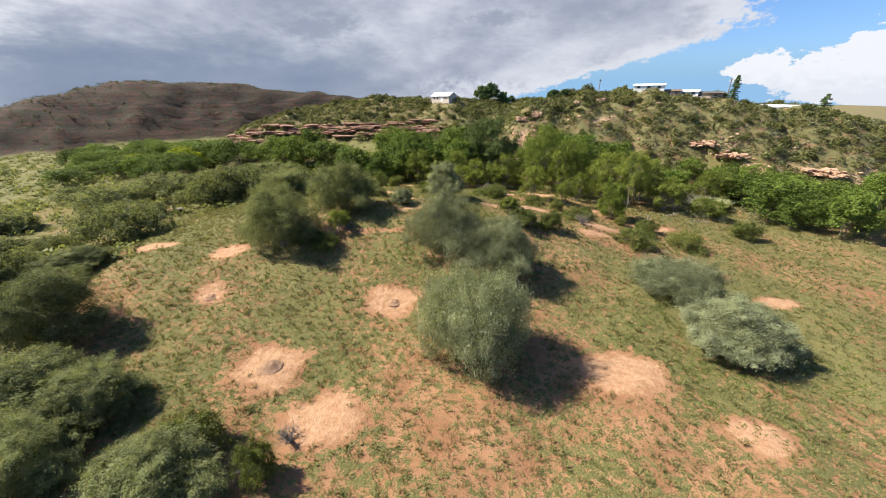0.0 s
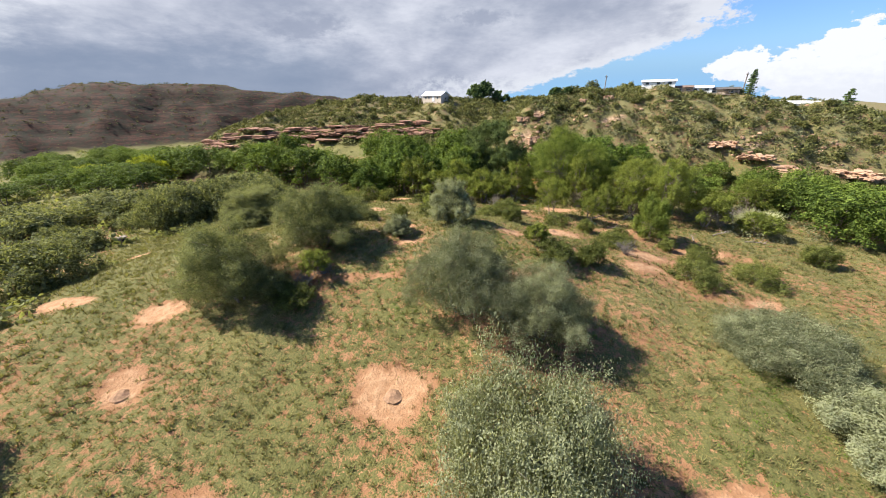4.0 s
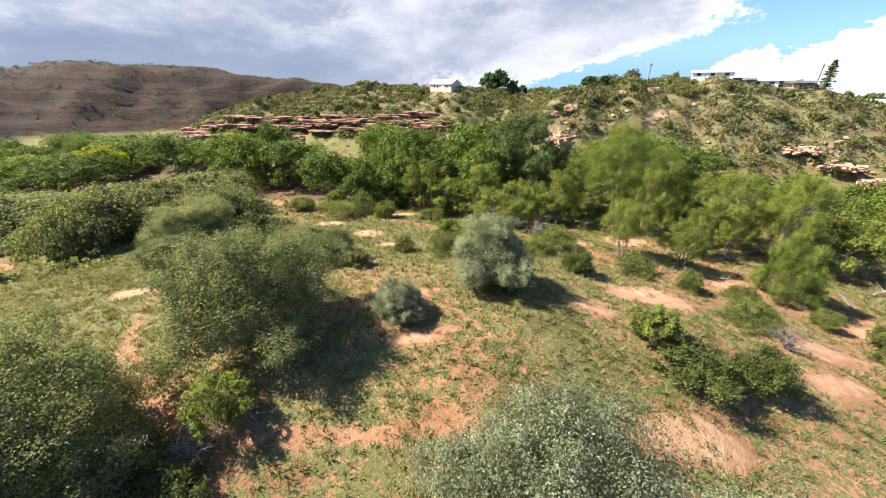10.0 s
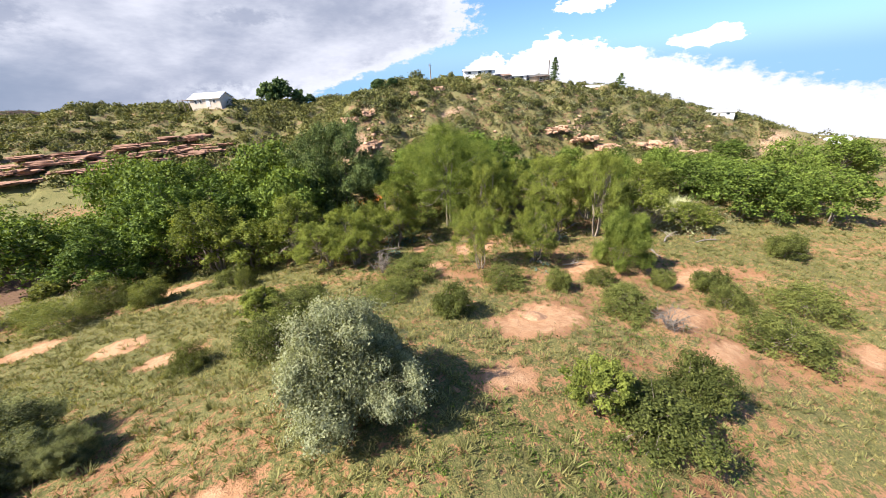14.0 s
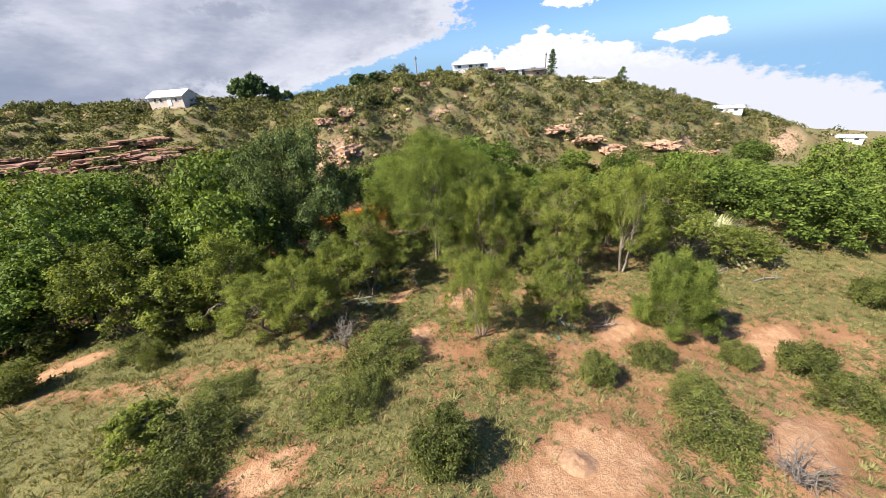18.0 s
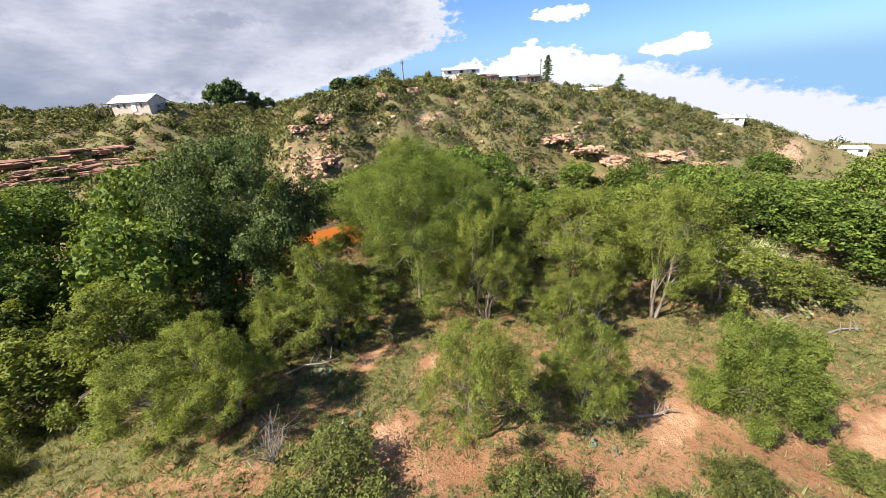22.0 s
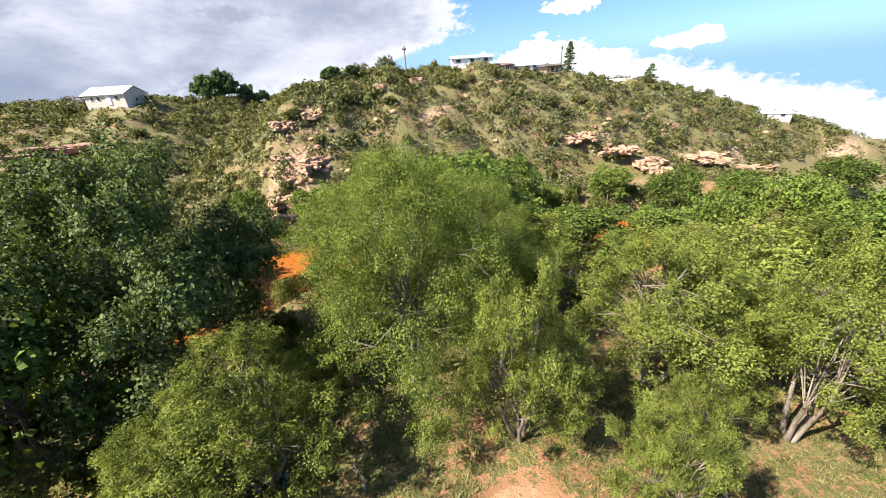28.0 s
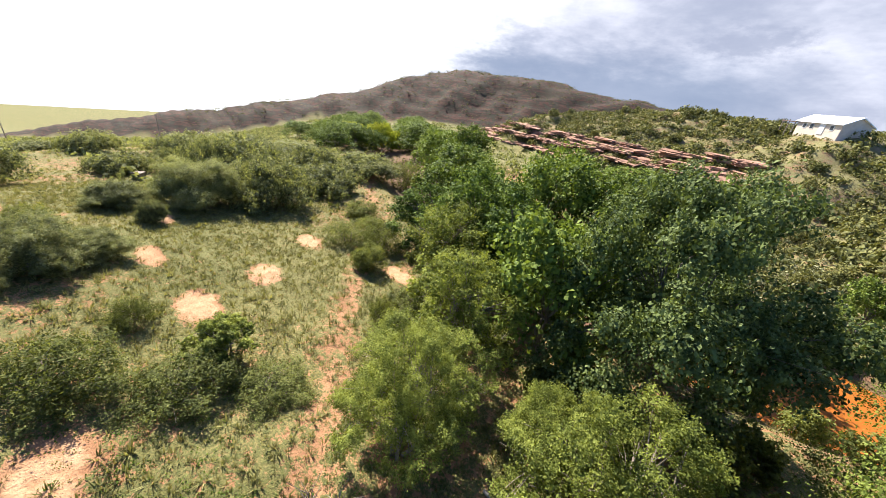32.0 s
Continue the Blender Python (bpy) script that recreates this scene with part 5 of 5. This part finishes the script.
def dead_bush(x, y, tall, wide, seed, mat=None):
    rng = np.random.default_rng(seed)
    root = tagged(new("dead_bush"), "leafless grey brush with tangled twigs", "bush", "dead brush")
    stems, twigs = [], []
    for i in range(16):
        a = rng.uniform(0, 2 * math.pi)
        b = np.array([math.cos(a) * wide / 2 * rng.uniform(0.3, 1), math.sin(a) * wide / 2 * rng.uniform(0.3, 1), tall * rng.uniform(0.5, 1)])
        mid = b * (0.45, 0.45, 0.55) + rng.normal(size=3) * 0.08
        stems.append(tube([(0, 0, -0.05), mid, b], [0.03, 0.02, 0.008], 4))
        for _ in range(9):
            s = mid + (b - mid) * rng.uniform(0, 1)
            e = s + rng.normal(size=3) * 0.16 * wide + (0, 0, 0.12 * tall)
            twigs.append(tube([s, (s + e) / 2 + rng.normal(size=3) * 0.03, e], [0.013, 0.010, 0.005], 3))
    for name, pieces in (("stem", stems), ("twig_tangle", twigs)):
        v, f = join(pieces)
        link_mesh(name, v, f, mat or DEAD_WOOD, root)
    return place(root, x, y)


BRANCHES = [(7.2, 33.8, 2.2, -25), (16.5, 47.6, 2.6, 20), (17.2, 47.0, 2.0, 70), (18.6, 46.2, 1.8, -30), (22.5, 50.0, 2.4, 40), (8.0, 57.6, 2.4, -10), (10.2, 61.0, 2.0, 30), (26.5, 52.2, 2.2, 10), (13.4, 56.8, 1.4, 80), (30.0, 44.5, 2.6, 15), (32.5, 43.0, 2.2, -35), (27.0, 43.2, 1.8, 60)]
for i, (x, y, long, turn) in enumerate(BRANCHES):
    dead_branch(x, y, long, turn, 600 + i)
BRUSH = [(-10.4, 31.0, 0.7, 1.8), (-9.4, 31.8, 0.6, 1.5), (6.6, 52.6, 1.6, 1.6), (9.4, 60.6, 1.8, 2.2), (33.0, 47.5, 2.4, 3.4), (36.5, 46.0, 2.2, 3.0), (28.0, 66.5, 3.6, 3.0), (15.8, 37.2, 1.0, 1.8), (9.2, 34.4, 0.7, 1.4), (4.6, 59.4, 1.8, 1.8), (19.5, 58.0, 1.6, 2.0), (2.6, 62.6, 1.8, 2.0), (-7.6, 12.2, 0.8, 1.4), (37.5, 50.5, 2.0, 2.6)]
for i, (x, y, tall, wide) in enumerate(BRUSH):
    dead_bush(x, y, tall, wide, 640 + i)


# ---- ant hills in the bare discs ----
def ant_hill(x, y, wide, tall, seed):
    rng = np.random.default_rng(seed)
    bm = bmesh.new()
    rings, sides = 7, 22
    top = bm.verts.new((0, 0, tall * 0.62))
    rows = []
    for i in range(1, rings + 1):
        r = i / rings
        h = tall * (math.cos(min(r, 1) * math.pi) * 0.5 + 0.5) - tall * 0.38 * max(0, 1 - r * 3.4)
        rows.append([bm.verts.new((wide / 2 * r * math.cos(a * 2 * math.pi / sides) * rng.uniform(0.92, 1.08), wide / 2 * r * math.sin(a * 2 * math.pi / sides) * rng.uniform(0.92, 1.08), h + rng.normal() * 0.012 - 0.03 * r)) for a in range(sides)])
    for a in range(sides):
        b = (a + 1) % sides
        bm.faces.new((top, rows[0][a], rows[0][b]))
        for near, far in zip(rows[:-1], rows[1:]):
            bm.faces.new((near[a], far[a], far[b], near[b]))
    ob = part("ant_hill", bm, GRAVEL, soft=True)
    tagged(ob, "low brown gravel ant hill in a bare disc", "mound", "ant hills")
    return place(ob, x, y)


for i, (x, y, wide, tall) in enumerate([(-10.7, 17.0, 1.5, 0.28), (-3.8, 23.2, 1.2, 0.22), (10.3, 41.2, 1.3, 0.25), (-18.2, 23.7, 1.1, 0.2)]):
    ant_hill(x, y, wide, tall, 730 + i)

# ---- far small things ----
def hide_blind(x, y, turn):
    root = tagged(new("wooden_blind"), "small weathered wooden box blind standing in the field", "hut")
    part("wall", box_mesh(0.9, 0.8, 0.7, 0.03), WOOD, root)
    part("roof", box_mesh(1.05, 0.95, 0.07, 0.02, (0, 0, 0.7)), WOOD, root)
    part("opening", box_mesh(0.4, 0.05, 0.25, 0, (0.1, -0.41, 0.32)), GLASS, root)
    return place(root, x, y, turn, -0.05)


hide_blind(-37.6, 47.9, 60)
pole(-150.0, 49.0, 9.0, 1.8)
pole(-170.0, 8.0, 9.0, 1.8)


def reed_clump(x, y, tall, wide, seed):
    rng = np.random.default_rng(seed)
    k = 260
    a, r = rng.uniform(0, 2 * np.pi, k), wide / 2 * np.sqrt(rng.uniform(0, 1, k)) * 0.45
    root = np.stack([r * np.cos(a), r * np.sin(a), np.full(k, -0.03)], 1)
    lean = rng.uniform(0.1, 0.75, k)
    tip = root + np.stack([np.cos(a) * lean, np.sin(a) * lean, 1 - 0.3 * lean], 1) * (tall * rng.uniform(0.6, 1.05, k))[:, None]
    mid = (root + tip) / 2 + (0, 0, 0.10 * tall)
    side = np.stack([-np.sin(a), np.cos(a), 0 * a], 1) * 0.016 * tall
    verts = np.stack([root - side, root + side, mid + side * 0.8, mid - side * 0.8, tip], 1).reshape(-1, 3)
    b = np.arange(k)[:, None] * 5
    faces = np.concatenate([b + [0, 1, 2], b + [0, 2, 3], b + [3, 2, 4]])
    ob = link_mesh("reed_clump", verts, faces, REED)
    tagged(ob, "pale straw-green clump of tall reed grass", "grass", "reed clumps")
    return place(ob, x, y)


for i, (x, y, tall, wide) in enumerate([(38.5, 47.5, 2.4, 2.6), (40.3, 48.6, 2.2, 2.4), (39.0, 50.2, 2.0, 2.2), (36.8, 48.8, 1.8, 1.8)]):
    reed_clump(x, y, tall, wide, 700 + i)
